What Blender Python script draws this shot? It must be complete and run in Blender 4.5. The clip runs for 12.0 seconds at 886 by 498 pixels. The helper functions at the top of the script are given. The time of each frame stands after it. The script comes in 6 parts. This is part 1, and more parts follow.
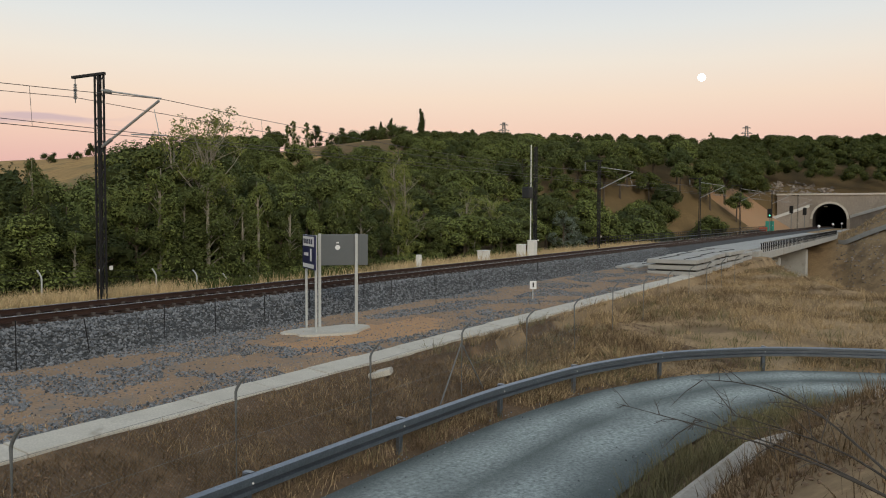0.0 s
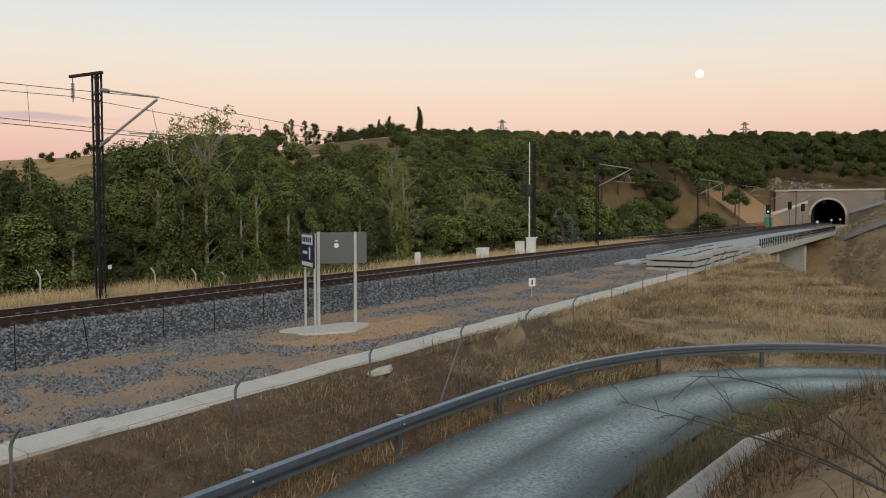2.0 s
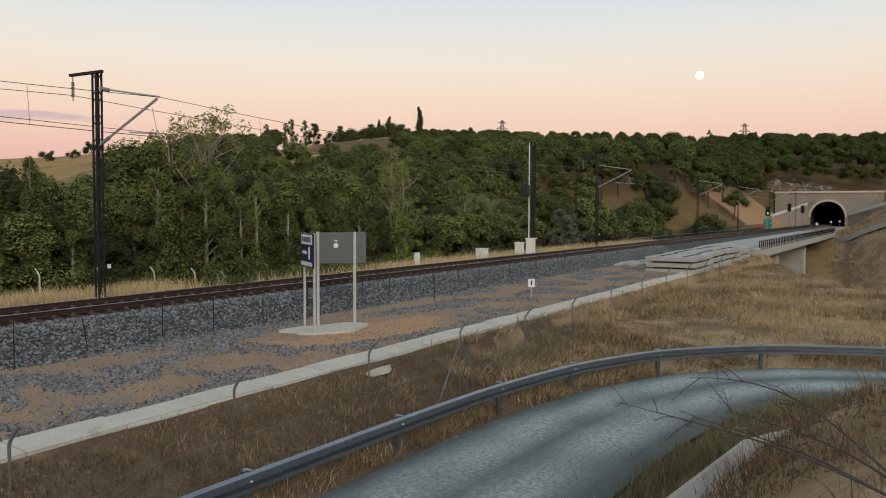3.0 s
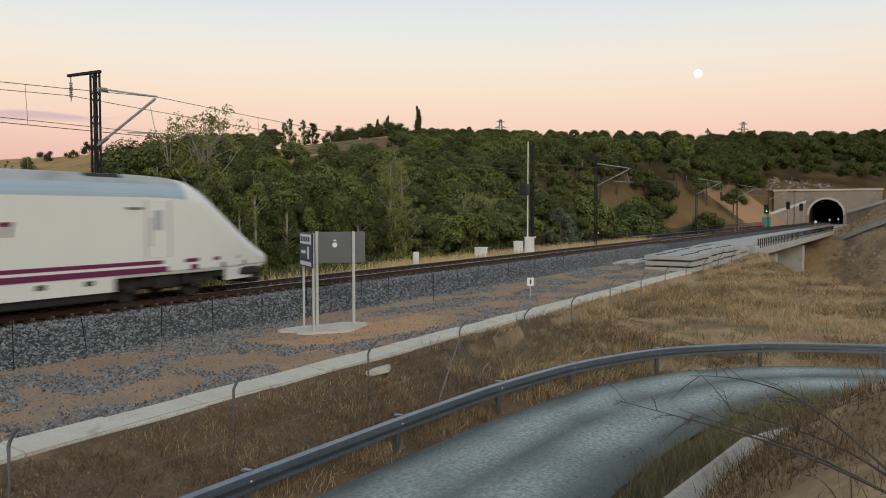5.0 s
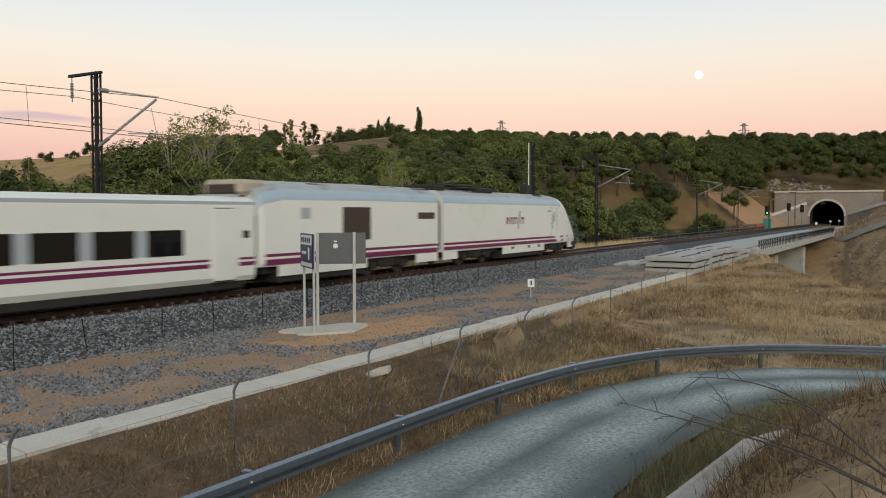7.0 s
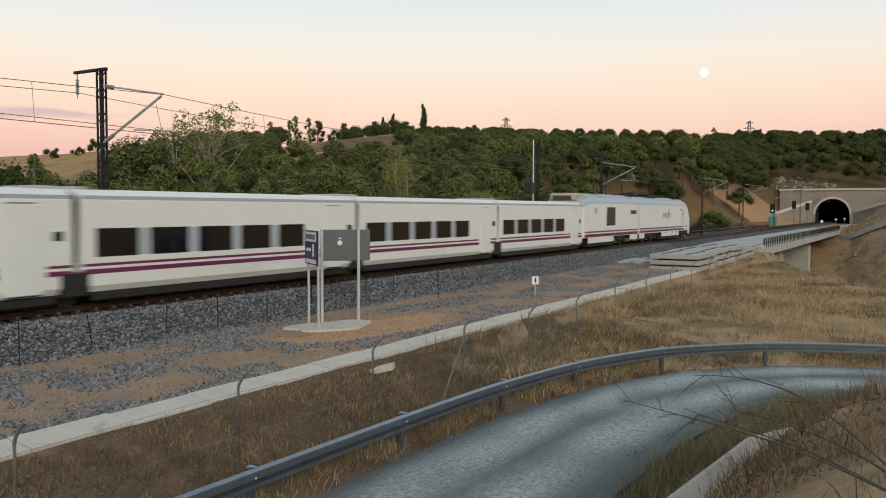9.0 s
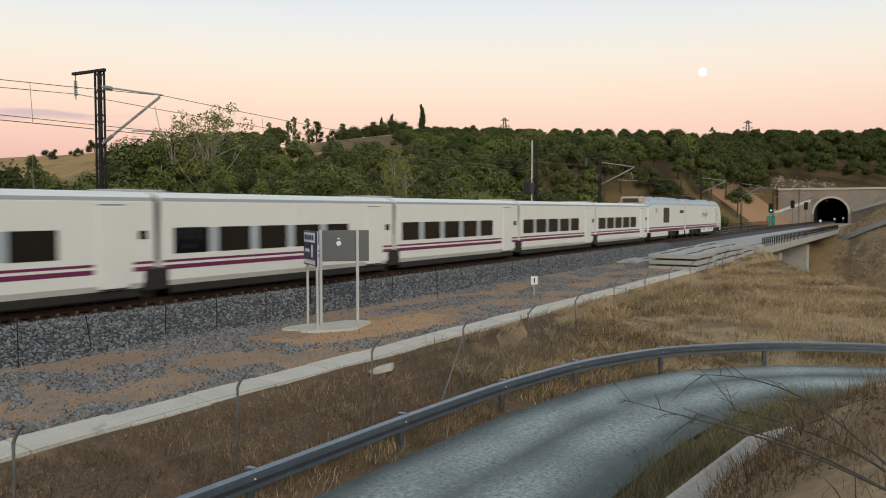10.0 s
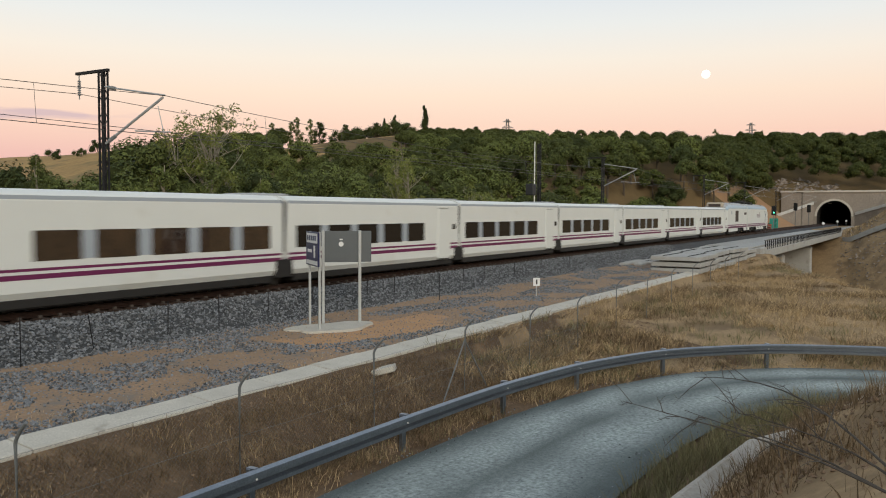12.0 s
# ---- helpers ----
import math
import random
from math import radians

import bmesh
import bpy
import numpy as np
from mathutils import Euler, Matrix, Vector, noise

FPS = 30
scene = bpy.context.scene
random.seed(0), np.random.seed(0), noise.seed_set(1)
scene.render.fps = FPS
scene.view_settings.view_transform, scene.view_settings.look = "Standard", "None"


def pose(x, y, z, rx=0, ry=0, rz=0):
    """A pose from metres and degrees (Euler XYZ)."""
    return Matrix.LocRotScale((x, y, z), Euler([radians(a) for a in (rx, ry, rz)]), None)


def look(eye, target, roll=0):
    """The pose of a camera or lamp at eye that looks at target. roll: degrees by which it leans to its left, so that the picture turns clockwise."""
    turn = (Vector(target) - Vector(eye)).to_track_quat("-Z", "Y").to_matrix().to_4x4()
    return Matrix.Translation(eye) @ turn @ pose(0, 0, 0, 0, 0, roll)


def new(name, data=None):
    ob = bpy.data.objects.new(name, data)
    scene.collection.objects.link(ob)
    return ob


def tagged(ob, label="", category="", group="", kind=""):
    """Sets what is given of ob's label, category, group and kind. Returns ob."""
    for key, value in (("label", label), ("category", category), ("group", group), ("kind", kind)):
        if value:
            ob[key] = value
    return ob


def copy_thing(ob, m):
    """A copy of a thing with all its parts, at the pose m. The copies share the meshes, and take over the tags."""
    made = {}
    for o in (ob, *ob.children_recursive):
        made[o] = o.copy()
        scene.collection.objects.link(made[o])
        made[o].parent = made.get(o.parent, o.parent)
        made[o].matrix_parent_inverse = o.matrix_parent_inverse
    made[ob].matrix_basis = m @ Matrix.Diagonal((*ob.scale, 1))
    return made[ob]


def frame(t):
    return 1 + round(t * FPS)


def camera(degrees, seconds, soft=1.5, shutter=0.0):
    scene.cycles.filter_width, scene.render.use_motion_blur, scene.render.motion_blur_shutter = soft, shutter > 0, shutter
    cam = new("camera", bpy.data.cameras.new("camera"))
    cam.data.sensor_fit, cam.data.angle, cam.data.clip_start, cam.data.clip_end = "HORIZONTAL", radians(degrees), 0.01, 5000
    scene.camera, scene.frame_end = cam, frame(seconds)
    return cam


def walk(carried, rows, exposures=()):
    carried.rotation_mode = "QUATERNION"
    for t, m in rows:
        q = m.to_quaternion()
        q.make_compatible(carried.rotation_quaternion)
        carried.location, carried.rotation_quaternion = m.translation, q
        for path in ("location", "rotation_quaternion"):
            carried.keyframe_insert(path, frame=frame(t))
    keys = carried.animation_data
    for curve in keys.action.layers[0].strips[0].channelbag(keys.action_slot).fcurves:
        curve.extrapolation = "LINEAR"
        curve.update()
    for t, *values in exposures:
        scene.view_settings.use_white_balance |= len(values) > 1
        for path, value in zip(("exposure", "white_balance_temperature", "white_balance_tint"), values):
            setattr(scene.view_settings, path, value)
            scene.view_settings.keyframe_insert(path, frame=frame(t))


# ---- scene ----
import collections

# The track runs along +x with its centre at y = 0 and the rail heads at z = 0.
# The camera is held by hand on the bank beside the lower road.
EYE = Vector((0.0, -21.865, 2.795))
cam = camera(57.46, 12.0, soft=1.05, shutter=0.6)
# seconds, heading from the track, downward tilt, roll (degrees)
HAND_HELD = [
    (0.0, 30.444, 2.457, -0.200),
    (0.5, 30.497, 2.419, -0.194),
    (1.0, 30.561, 2.456, -0.206),
    (1.5, 30.530, 2.581, -0.048),
    (2.0, 30.357, 2.622, 0.065),
    (2.5, 30.270, 2.575, -0.054),
    (3.0, 30.323, 2.594, -0.170),
    (5.0, 30.247, 2.656, 0.026),
    (5.5, 30.218, 2.754, 0.063),
    (6.0, 30.270, 2.750, -0.059),
    (6.5, 30.305, 2.664, 0.046),
    (7.0, 30.291, 2.581, -0.044),
    (9.0, 30.599, 2.784, -0.181),
    (9.5, 30.591, 2.822, -0.062),
    (10.0, 30.519, 2.764, -0.040),
    (10.5, 30.591, 2.822, -0.062),
    (11.0, 30.713, 2.762, -0.098),
    (11.5, 30.649, 2.701, -0.092),
    (12.0, 30.686, 2.681, -0.256),
]


def gaze(heading, tilt, lean):
    a, b = radians(heading), radians(tilt)
    way = Vector((math.cos(a) * math.cos(b), math.sin(a) * math.cos(b), -math.sin(b)))
    return look(EYE, EYE + way * 50, -lean)


# the picture brightens a little once the white train fills it
walk(cam, [(t, gaze(a, b, c)) for t, a, b, c in HAND_HELD], [(0.0, -0.06), (3.5, -0.06), (5.5, 0.01), (6.5, 0.05), (12.0, 0.07)])

# ---------------------------------------------------------------- light: dusk, sun just set behind the camera
SUN_AZIMUTH = radians(222)
world = bpy.data.worlds.new("dusk_sky")
scene.world = world
world.use_nodes = True
wn, wl = world.node_tree.nodes, world.node_tree.links
wn.clear()
w_out = wn.new("ShaderNodeOutputWorld")
w_back = wn.new("ShaderNodeBackground")
w_coord = wn.new("ShaderNodeTexCoord")
w_split = wn.new("ShaderNodeSeparateXYZ")
wl.new(w_coord.outputs["Generated"], w_split.inputs[0])


def sky_ramp(stops):
    r = wn.new("ShaderNodeValToRGB")
    wl.new(w_split.outputs["Z"], r.inputs["Fac"])
    while len(r.color_ramp.elements) < len(stops):
        r.color_ramp.elements.new(0.5)
    for stop, (at, colour) in zip(r.color_ramp.elements, stops):
        stop.position, stop.color = at, (*colour, 1)
    return r.outputs["Color"]


def sky_math(kind, a, b):
    k = wn.new("ShaderNodeMath")
    k.operation = kind
    for slot, value in zip(k.inputs, (a, b)):
        if isinstance(value, (int, float)):
            slot.default_value = value
        else:
            wl.new(value, slot)
    return k.outputs[0]


def sky_blend(fac, a, b):
    x = wn.new("ShaderNodeMix")
    x.data_type = "RGBA"
    wl.new(fac, x.inputs["Factor"])
    wl.new(a, x.inputs["A"])
    if isinstance(b, tuple):
        x.inputs["B"].default_value = (*b, 1)
    else:
        wl.new(b, x.inputs["B"])
    return x.outputs["Result"]


def sky_range(value, lo, hi):
    r = wn.new("ShaderNodeMapRange")
    r.inputs["From Min"].default_value, r.inputs["From Max"].default_value = lo, hi
    wl.new(value, r.inputs["Value"])
    return r.outputs["Result"]


# the rosy belt stands opposite the set sun; over the sun the sky is pale yellow
rosy = sky_ramp([(0.0, (0.52, 0.32, 0.40)), (0.055, (0.72, 0.42, 0.43)), (0.098, (0.83, 0.55, 0.47)), (0.14, (0.86, 0.66, 0.54)),
                 (0.18, (0.83, 0.73, 0.64)), (0.22, (0.74, 0.735, 0.72)), (0.27, (0.63, 0.675, 0.74)), (0.5, (0.53, 0.60, 0.68)), (1.0, (0.40, 0.48, 0.58))])
pale = sky_ramp([(0.0, (0.80, 0.64, 0.42)), (0.10, (0.92, 0.80, 0.58)), (0.25, (0.76, 0.76, 0.70)), (0.5, (0.54, 0.61, 0.67)), (1.0, (0.40, 0.48, 0.58))])
toward_sun = sky_math("ADD", sky_math("MULTIPLY", w_split.outputs["X"], math.cos(SUN_AZIMUTH)), sky_math("MULTIPLY", w_split.outputs["Y"], math.sin(SUN_AZIMUTH)))
belt = sky_blend(sky_range(toward_sun, -0.55, 0.45), rosy, pale)
# thin mauve streaks of cloud low over the hill
w_stretch = wn.new("ShaderNodeVectorMath")
w_stretch.operation = "MULTIPLY"
w_stretch.inputs[1].default_value = (7.0, 7.0, 62.0)
wl.new(w_coord.outputs["Generated"], w_stretch.inputs[0])
w_cloud = wn.new("ShaderNodeTexNoise")
w_cloud.inputs["Scale"].default_value, w_cloud.inputs["Detail"].default_value = 1.0, 5
wl.new(w_stretch.outputs[0], w_cloud.inputs["Vector"])
low = sky_math("MULTIPLY", sky_range(w_split.outputs["Z"], 0.085, 0.10), sky_range(w_split.outputs["Z"], 0.128, 0.112))
west = sky_range(sky_math("SUBTRACT", w_split.outputs["Y"], w_split.outputs["X"]), 0.10, 0.22)
streak = sky_math("MULTIPLY", sky_math("MULTIPLY", low, west), sky_range(w_cloud.outputs["Fac"], 0.48, 0.60))
belt = sky_blend(sky_math("MULTIPLY", streak, 0.75), belt, (0.50, 0.36, 0.45))
w_sky = wn.new("ShaderNodeTexSky")
w_sky.sky_type, w_sky.sun_disc = "NISHITA", False
w_sky.sun_elevation, w_sky.sun_rotation = radians(2.0), math.pi / 2 - SUN_AZIMUTH
w_mix = wn.new("ShaderNodeMix")
w_mix.data_type, w_mix.blend_type = "RGBA", "ADD"
w_mix.inputs["Factor"].default_value = 0.05
wl.new(belt, w_mix.inputs["A"])
wl.new(w_sky.outputs["Color"], w_mix.inputs["B"])
wl.new(w_mix.outputs["Result"], w_back.inputs["Color"])
w_back.inputs["Strength"].default_value = 1.0
wl.new(w_back.outputs[0], w_out.inputs[0])

glow = bpy.data.lights.new("afterglow", "SUN")
glow.energy, glow.angle, glow.color = 1.35, radians(18), (1.0, 0.94, 0.82)
glow_ob = new("afterglow", glow)
glow_ob.matrix_world = look((0, 0, 60), (-math.cos(SUN_AZIMUTH) * 60, -math.sin(SUN_AZIMUTH) * 60, 60 - 24))

# ---------------------------------------------------------------- materials
def material(name, base, base2=None, scale=4.0, rough=0.8, metal=0.0, bump=0.0, fine=40.0, spread=0.25, spec=0.3, island=0.0, per_object=0.0, dirt=None, dirt_scale=0.5, dirt_at=0.55, worn=None):
    """Two scales of colour variation in object-free world coordinates, grain in the relief."""
    m = bpy.data.materials.new(name)
    m.use_nodes = True
    n, l = m.node_tree.nodes, m.node_tree.links
    b = n["Principled BSDF"]
    b.inputs["Roughness"].default_value, b.inputs["Metallic"].default_value = rough, metal
    b.inputs["Specular IOR Level"].default_value = spec
    co = n.new("ShaderNodeTexCoord").outputs["Object"]
    base2 = base2 or tuple(c * (1 - spread) for c in base)

    def tex(s, detail=5):
        t = n.new("ShaderNodeTexNoise")
        t.inputs["Scale"].default_value, t.inputs["Detail"].default_value = s, detail
        t.inputs["Roughness"].default_value = 0.6
        l.new(co, t.inputs["Vector"])
        return t.outputs["Fac"]

    def ramp(fac, lo, hi):
        r = n.new("ShaderNodeMapRange")
        r.inputs["From Min"].default_value, r.inputs["From Max"].default_value = lo, hi
        l.new(fac, r.inputs["Value"])
        return r.outputs["Result"]

    def mix(fac, a, c, kind="MIX"):
        x = n.new("ShaderNodeMix")
        x.data_type, x.blend_type = "RGBA", kind
        if isinstance(fac, float):
            x.inputs["Factor"].default_value = fac
        else:
            l.new(fac, x.inputs["Factor"])
        for key, value in (("A", a), ("B", c)):
            if isinstance(value, tuple):
                x.inputs[key].default_value = (*value, 1)
            else:
                l.new(value, x.inputs[key])
        return x.outputs["Result"]

    col = mix(ramp(tex(scale), 0.35, 0.65), base, base2)
    col = mix(ramp(tex(fine, 3), 0.3, 0.75), col, tuple(c * (1 - spread * 0.8) for c in base2))
    if dirt:
        col = mix(ramp(tex(dirt_scale, 6), dirt_at, dirt_at + 0.12), col, dirt)
    if worn:
        lane = n.new("ShaderNodeAttribute")
        lane.attribute_name = "worn"
        k = n.new("ShaderNodeMath")
        k.operation = "MULTIPLY"
        l.new(lane.outputs["Fac"], k.inputs[0])
        l.new(ramp(tex(13.0, 12), 0.25, 0.70), k.inputs[1])
        col = mix(k.outputs[0], col, worn)
    for amount, source in ((island, "Geometry"), (per_object, "Object Info")):
        if amount:
            g = n.new("ShaderNodeNewGeometry" if source == "Geometry" else "ShaderNodeObjectInfo")
            out = g.outputs["Random Per Island" if source == "Geometry" else "Random"]
            hsv = n.new("ShaderNodeHueSaturation")
            v = n.new("ShaderNodeMapRange")
            v.inputs["To Min"].default_value, v.inputs["To Max"].default_value = 1 - amount, 1 + amount
            l.new(out, v.inputs["Value"])
            l.new(v.outputs["Result"], hsv.inputs["Value"])
            l.new(col, hsv.inputs["Color"])
            col = hsv.outputs["Color"]
    l.new(col, b.inputs["Base Color"])
    if bump:
        k = n.new("ShaderNodeBump")
        k.inputs["Strength"].default_value, k.inputs["Distance"].default_value = bump, 0.02
        l.new(tex(fine, 6), k.inputs["Height"])
        l.new(k.outputs["Normal"], b.inputs["Normal"])
    return m


def glowing(name, colour, strength):
    m = bpy.data.materials.new(name)
    m.use_nodes = True
    b = m.node_tree.nodes["Principled BSDF"]
    b.inputs["Base Color"].default_value = (*colour, 1)
    b.inputs["Emission Color"].default_value = (*colour, 1)
    b.inputs["Emission Strength"].default_value = strength
    return m


M = {}
M["soil"] = material("gravelly_soil", (0.375, 0.252, 0.162), (0.285, 0.20, 0.135), 0.7, 0.95, bump=0.9, fine=14, spec=0.08, dirt=(0.20, 0.175, 0.15), dirt_scale=0.5, dirt_at=0.56)
M["straw_ground"] = material("straw_ground", (0.43, 0.305, 0.175), (0.30, 0.21, 0.12), 0.5, 0.95, bump=0.9, fine=7, spec=0.05, dirt=(0.20, 0.14, 0.085), dirt_scale=0.28, dirt_at=0.50)
M["forest_floor"] = material("forest_floor", (0.12, 0.085, 0.045), (0.18, 0.125, 0.062), 0.2, 0.95, bump=0.5, fine=3, spec=0.05, dirt=(0.25, 0.17, 0.085), dirt_scale=0.04, dirt_at=0.58)
M["field"] = material("dry_field", (0.44, 0.285, 0.125), (0.34, 0.225, 0.10), 0.03, 0.95, fine=0.5, spread=0.35, spec=0.05, dirt=(0.20, 0.15, 0.075), dirt_scale=0.045, dirt_at=0.53)
M["ballast"] = material("ballast_stone", (0.205, 0.212, 0.22), (0.135, 0.142, 0.152), 9, 0.85, bump=0.4, fine=60, island=0.7)
# shaded gaps between the ballast stones, painted in as a darker bed colour
M["ballast_bed"] = material("ballast_bed", (0.085, 0.088, 0.092), (0.05, 0.053, 0.056), 14, 0.95, bump=1.0, fine=22)
M["rusty_bed"] = material("rust_stained_bed", (0.042, 0.026, 0.020), (0.026, 0.018, 0.015), 8, 0.95, bump=0.8, fine=25)
M["orange_soil"] = material("orange_soil", (0.48, 0.27, 0.13), (0.40, 0.24, 0.13), 1.2, 0.95, bump=0.5, fine=14)
M["concrete"] = material("weathered_concrete", (0.60, 0.56, 0.48), (0.49, 0.455, 0.39), 1.5, 0.85, bump=0.25, fine=30, dirt=(0.30, 0.27, 0.22), dirt_scale=1.1, dirt_at=0.60)
M["new_concrete"] = material("pale_concrete", (0.43, 0.425, 0.40), (0.35, 0.345, 0.325), 1.0, 0.85, bump=0.15, fine=30, dirt=(0.24, 0.23, 0.21), dirt_scale=0.6, dirt_at=0.58)
M["old_concrete"] = material("stained_concrete", (0.34, 0.30, 0.25), (0.25, 0.22, 0.18), 0.6, 0.9, bump=0.3, fine=8, dirt=(0.15, 0.12, 0.10), dirt_scale=0.3)
M["gravel_road"] = material("compacted_gravel", (0.172, 0.196, 0.190), (0.130, 0.150, 0.146), 1.1, 0.95, bump=1.0, fine=34, spread=0.5, spec=0.06, worn=(0.46, 0.51, 0.49))
M["galvanised"] = material("galvanised_steel", (0.31, 0.335, 0.37), (0.24, 0.26, 0.29), 3, 0.30, metal=0.9, bump=0.05, fine=30)
M["dull_steel"] = material("dull_grey_steel", (0.24, 0.25, 0.25), (0.18, 0.19, 0.19), 5, 0.6, metal=0.4)
M["rail_rust"] = material("rusted_rail", (0.060, 0.030, 0.021), (0.040, 0.022, 0.017), 6, 0.75, metal=0.1, bump=0.2)
M["rail_head"] = material("polished_rail_head", (0.62, 0.60, 0.58), None, 2, 0.22, metal=1.0, spread=0.08)
M["mast"] = material("dark_mast_steel", (0.022, 0.022, 0.024), None, 6, 0.55, metal=0.3)
M["wire"] = material("catenary_wire", (0.10, 0.09, 0.09), None, 6, 0.5, metal=0.6)
M["white_paint"] = material("white_paint", (0.78, 0.77, 0.73), (0.72, 0.71, 0.67), 2, 0.5, dirt=(0.55, 0.52, 0.46), dirt_scale=0.9, dirt_at=0.62)
M["train_white"] = material("train_white_paint", (0.69, 0.705, 0.675), (0.65, 0.665, 0.635), 0.6, 0.4, spread=0.05, spec=0.4, dirt=(0.58, 0.575, 0.52), dirt_scale=0.35, dirt_at=0.58)
M["train_blue"] = material("train_blue_roof_band", (0.36, 0.455, 0.53), (0.31, 0.40, 0.47), 0.8, 0.45, spread=0.12, spec=0.4, dirt=(0.25, 0.30, 0.33), dirt_scale=0.7, dirt_at=0.58)
M["train_purple"] = material("train_purple_stripe", (0.14, 0.012, 0.075), None, 2, 0.35, spread=0.06, spec=0.5)
M["train_under"] = material("train_dark_underframe", (0.016, 0.015, 0.015), (0.026, 0.024, 0.022), 3, 0.7)
M["train_roof"] = material("train_grey_roof", (0.42, 0.43, 0.44), (0.34, 0.35, 0.36), 0.7, 0.5, dirt=(0.22, 0.21, 0.2), dirt_scale=0.5)
M["glass_dark"] = material("tinted_window_glass", (0.006, 0.006, 0.007), None, 2, 0.12, spec=0.45, spread=0.05)
M["pillar_grey"] = material("window_pillar_grey", (0.36, 0.40, 0.44), None, 2, 0.3, spread=0.06)
M["board_grey"] = material("grey_sign_back", (0.115, 0.125, 0.13), (0.10, 0.11, 0.115), 2, 0.5, spread=0.08)
M["board_blue"] = material("dark_blue_sign_face", (0.014, 0.018, 0.075), None, 2, 0.4, spread=0.06)
M["grille"] = material("brown_grille", (0.075, 0.055, 0.045), None, 30, 0.6, spread=0.3)
M["bark"] = material("tree_bark", (0.13, 0.10, 0.07), (0.085, 0.065, 0.05), 8, 0.95, bump=0.5, fine=40)
M["pale_bark"] = material("pale_poplar_bark", (0.36, 0.33, 0.26), (0.25, 0.22, 0.17), 4, 0.9, bump=0.3, fine=30)
M["leaf_poplar"] = material("poplar_leaves", (0.170, 0.195, 0.055), (0.120, 0.145, 0.042), 0.5, 0.7, island=0.35, per_object=0.3, spec=0.12)
M["leaf_dark"] = material("dark_leaves", (0.070, 0.088, 0.030), (0.048, 0.062, 0.022), 0.5, 0.75, island=0.35, per_object=0.35, spec=0.12)
M["leaf_pine"] = material("pine_needles", (0.152, 0.176, 0.048), (0.104, 0.124, 0.036), 0.4, 0.75, island=0.35, per_object=0.35, spec=0.1)
M["leaf_yellow"] = material("yellow_green_leaves", (0.21, 0.225, 0.062), (0.15, 0.17, 0.046), 0.5, 0.7, island=0.35, per_object=0.3, spec=0.12)
M["leaf_silver"] = material("silvery_leaves", (0.17, 0.20, 0.15), (0.11, 0.14, 0.10), 0.5, 0.6, island=0.5)
M["straw"] = material("dry_grass", (0.53, 0.40, 0.235), (0.38, 0.275, 0.155), 0.35, 0.95, island=0.5, spec=0.05)
M["brown_weed"] = material("brown_weeds", (0.150, 0.102, 0.064), (0.205, 0.145, 0.085), 0.4, 0.95, island=0.5, spec=0.05)
M["green_weed"] = material("green_weeds", (0.155, 0.152, 0.075), (0.215, 0.185, 0.098), 0.5, 0.9, island=0.45, spec=0.08)
M["black"] = material("black_paint", (0.012, 0.012, 0.013), None, 4, 0.6)
M["moon"] = glowing("moonlit_rock", (1.0, 0.97, 0.90), 1.6)
M["signal_green"] = glowing("green_lamp", (0.1, 0.9, 0.5), 2.0)
M["tunnel_lamp"] = glowing("warm_tunnel_lamp", (1.0, 0.72, 0.45), 0.6)
M["rusty_sleeper"] = material("rust_stained_sleeper", (0.085, 0.055, 0.042), (0.055, 0.038, 0.031), 3, 0.9, bump=0.3)
M["clip"] = material("pale_rail_clip", (0.12, 0.10, 0.088), None, 4, 0.6)
M["portal_concrete"] = material("portal_concrete", (0.34, 0.29, 0.24), (0.27, 0.23, 0.19), 0.35, 0.9, bump=0.3, fine=3, dirt=(0.20, 0.17, 0.14), dirt_scale=0.2)
M["soot"] = material("sooty_lining", (0.045, 0.04, 0.036), (0.03, 0.028, 0.026), 0.8, 0.95)
M["white_stone"] = material("pale_coping", (0.62, 0.61, 0.58), (0.52, 0.51, 0.48), 0.8, 0.85)
M["bellows"] = material("dark_rubber_bellows", (0.03, 0.03, 0.032), None, 5, 0.8)
# warm interior light behind the dining car's panes, put into the glass colour
M["cafe_glass"] = material("painted_interior_glow", (0.075, 0.045, 0.025), (0.03, 0.02, 0.014), 0.9, 0.08, spec=0.8)
M["rock"] = material("pale_rubble", (0.33, 0.29, 0.25), (0.22, 0.18, 0.15), 0.8, 0.9, bump=0.5, fine=6, island=0.45)
M["twig"] = material("bare_twig", (0.10, 0.085, 0.07), (0.07, 0.06, 0.05), 6, 0.9)
M["wheel_steel"] = material("grimy_wheel_steel", (0.06, 0.055, 0.05), (0.04, 0.037, 0.034), 4, 0.6, metal=0.4)
M["duct_beige"] = material("weathered_beige_cover", (0.50, 0.45, 0.36), (0.38, 0.33, 0.26), 1.5, 0.7)
M["tank"] = material("dark_equipment_box", (0.03, 0.032, 0.035), None, 6, 0.5)
M["red_fence"] = material("orange_red_barrier", (0.45, 0.12, 0.07), None, 3, 0.7)
M["green_panel"] = material("turquoise_panel", (0.05, 0.35, 0.27), None, 3, 0.6)
M["emblem"] = material("white_emblem", (0.75, 0.75, 0.74), None, 3, 0.5, spread=0.06)
M["mark_purple"] = material("muted_purple_paint", (0.12, 0.030, 0.065), None, 2, 0.4, spread=0.08)
M["pale_post"] = material("pale_painted_post", (0.50, 0.51, 0.50), (0.43, 0.44, 0.43), 3, 0.55, metal=0.1)
M["tube_grey"] = material("grey_tube_steel", (0.50, 0.50, 0.50), None, 4, 0.5, metal=0.2)
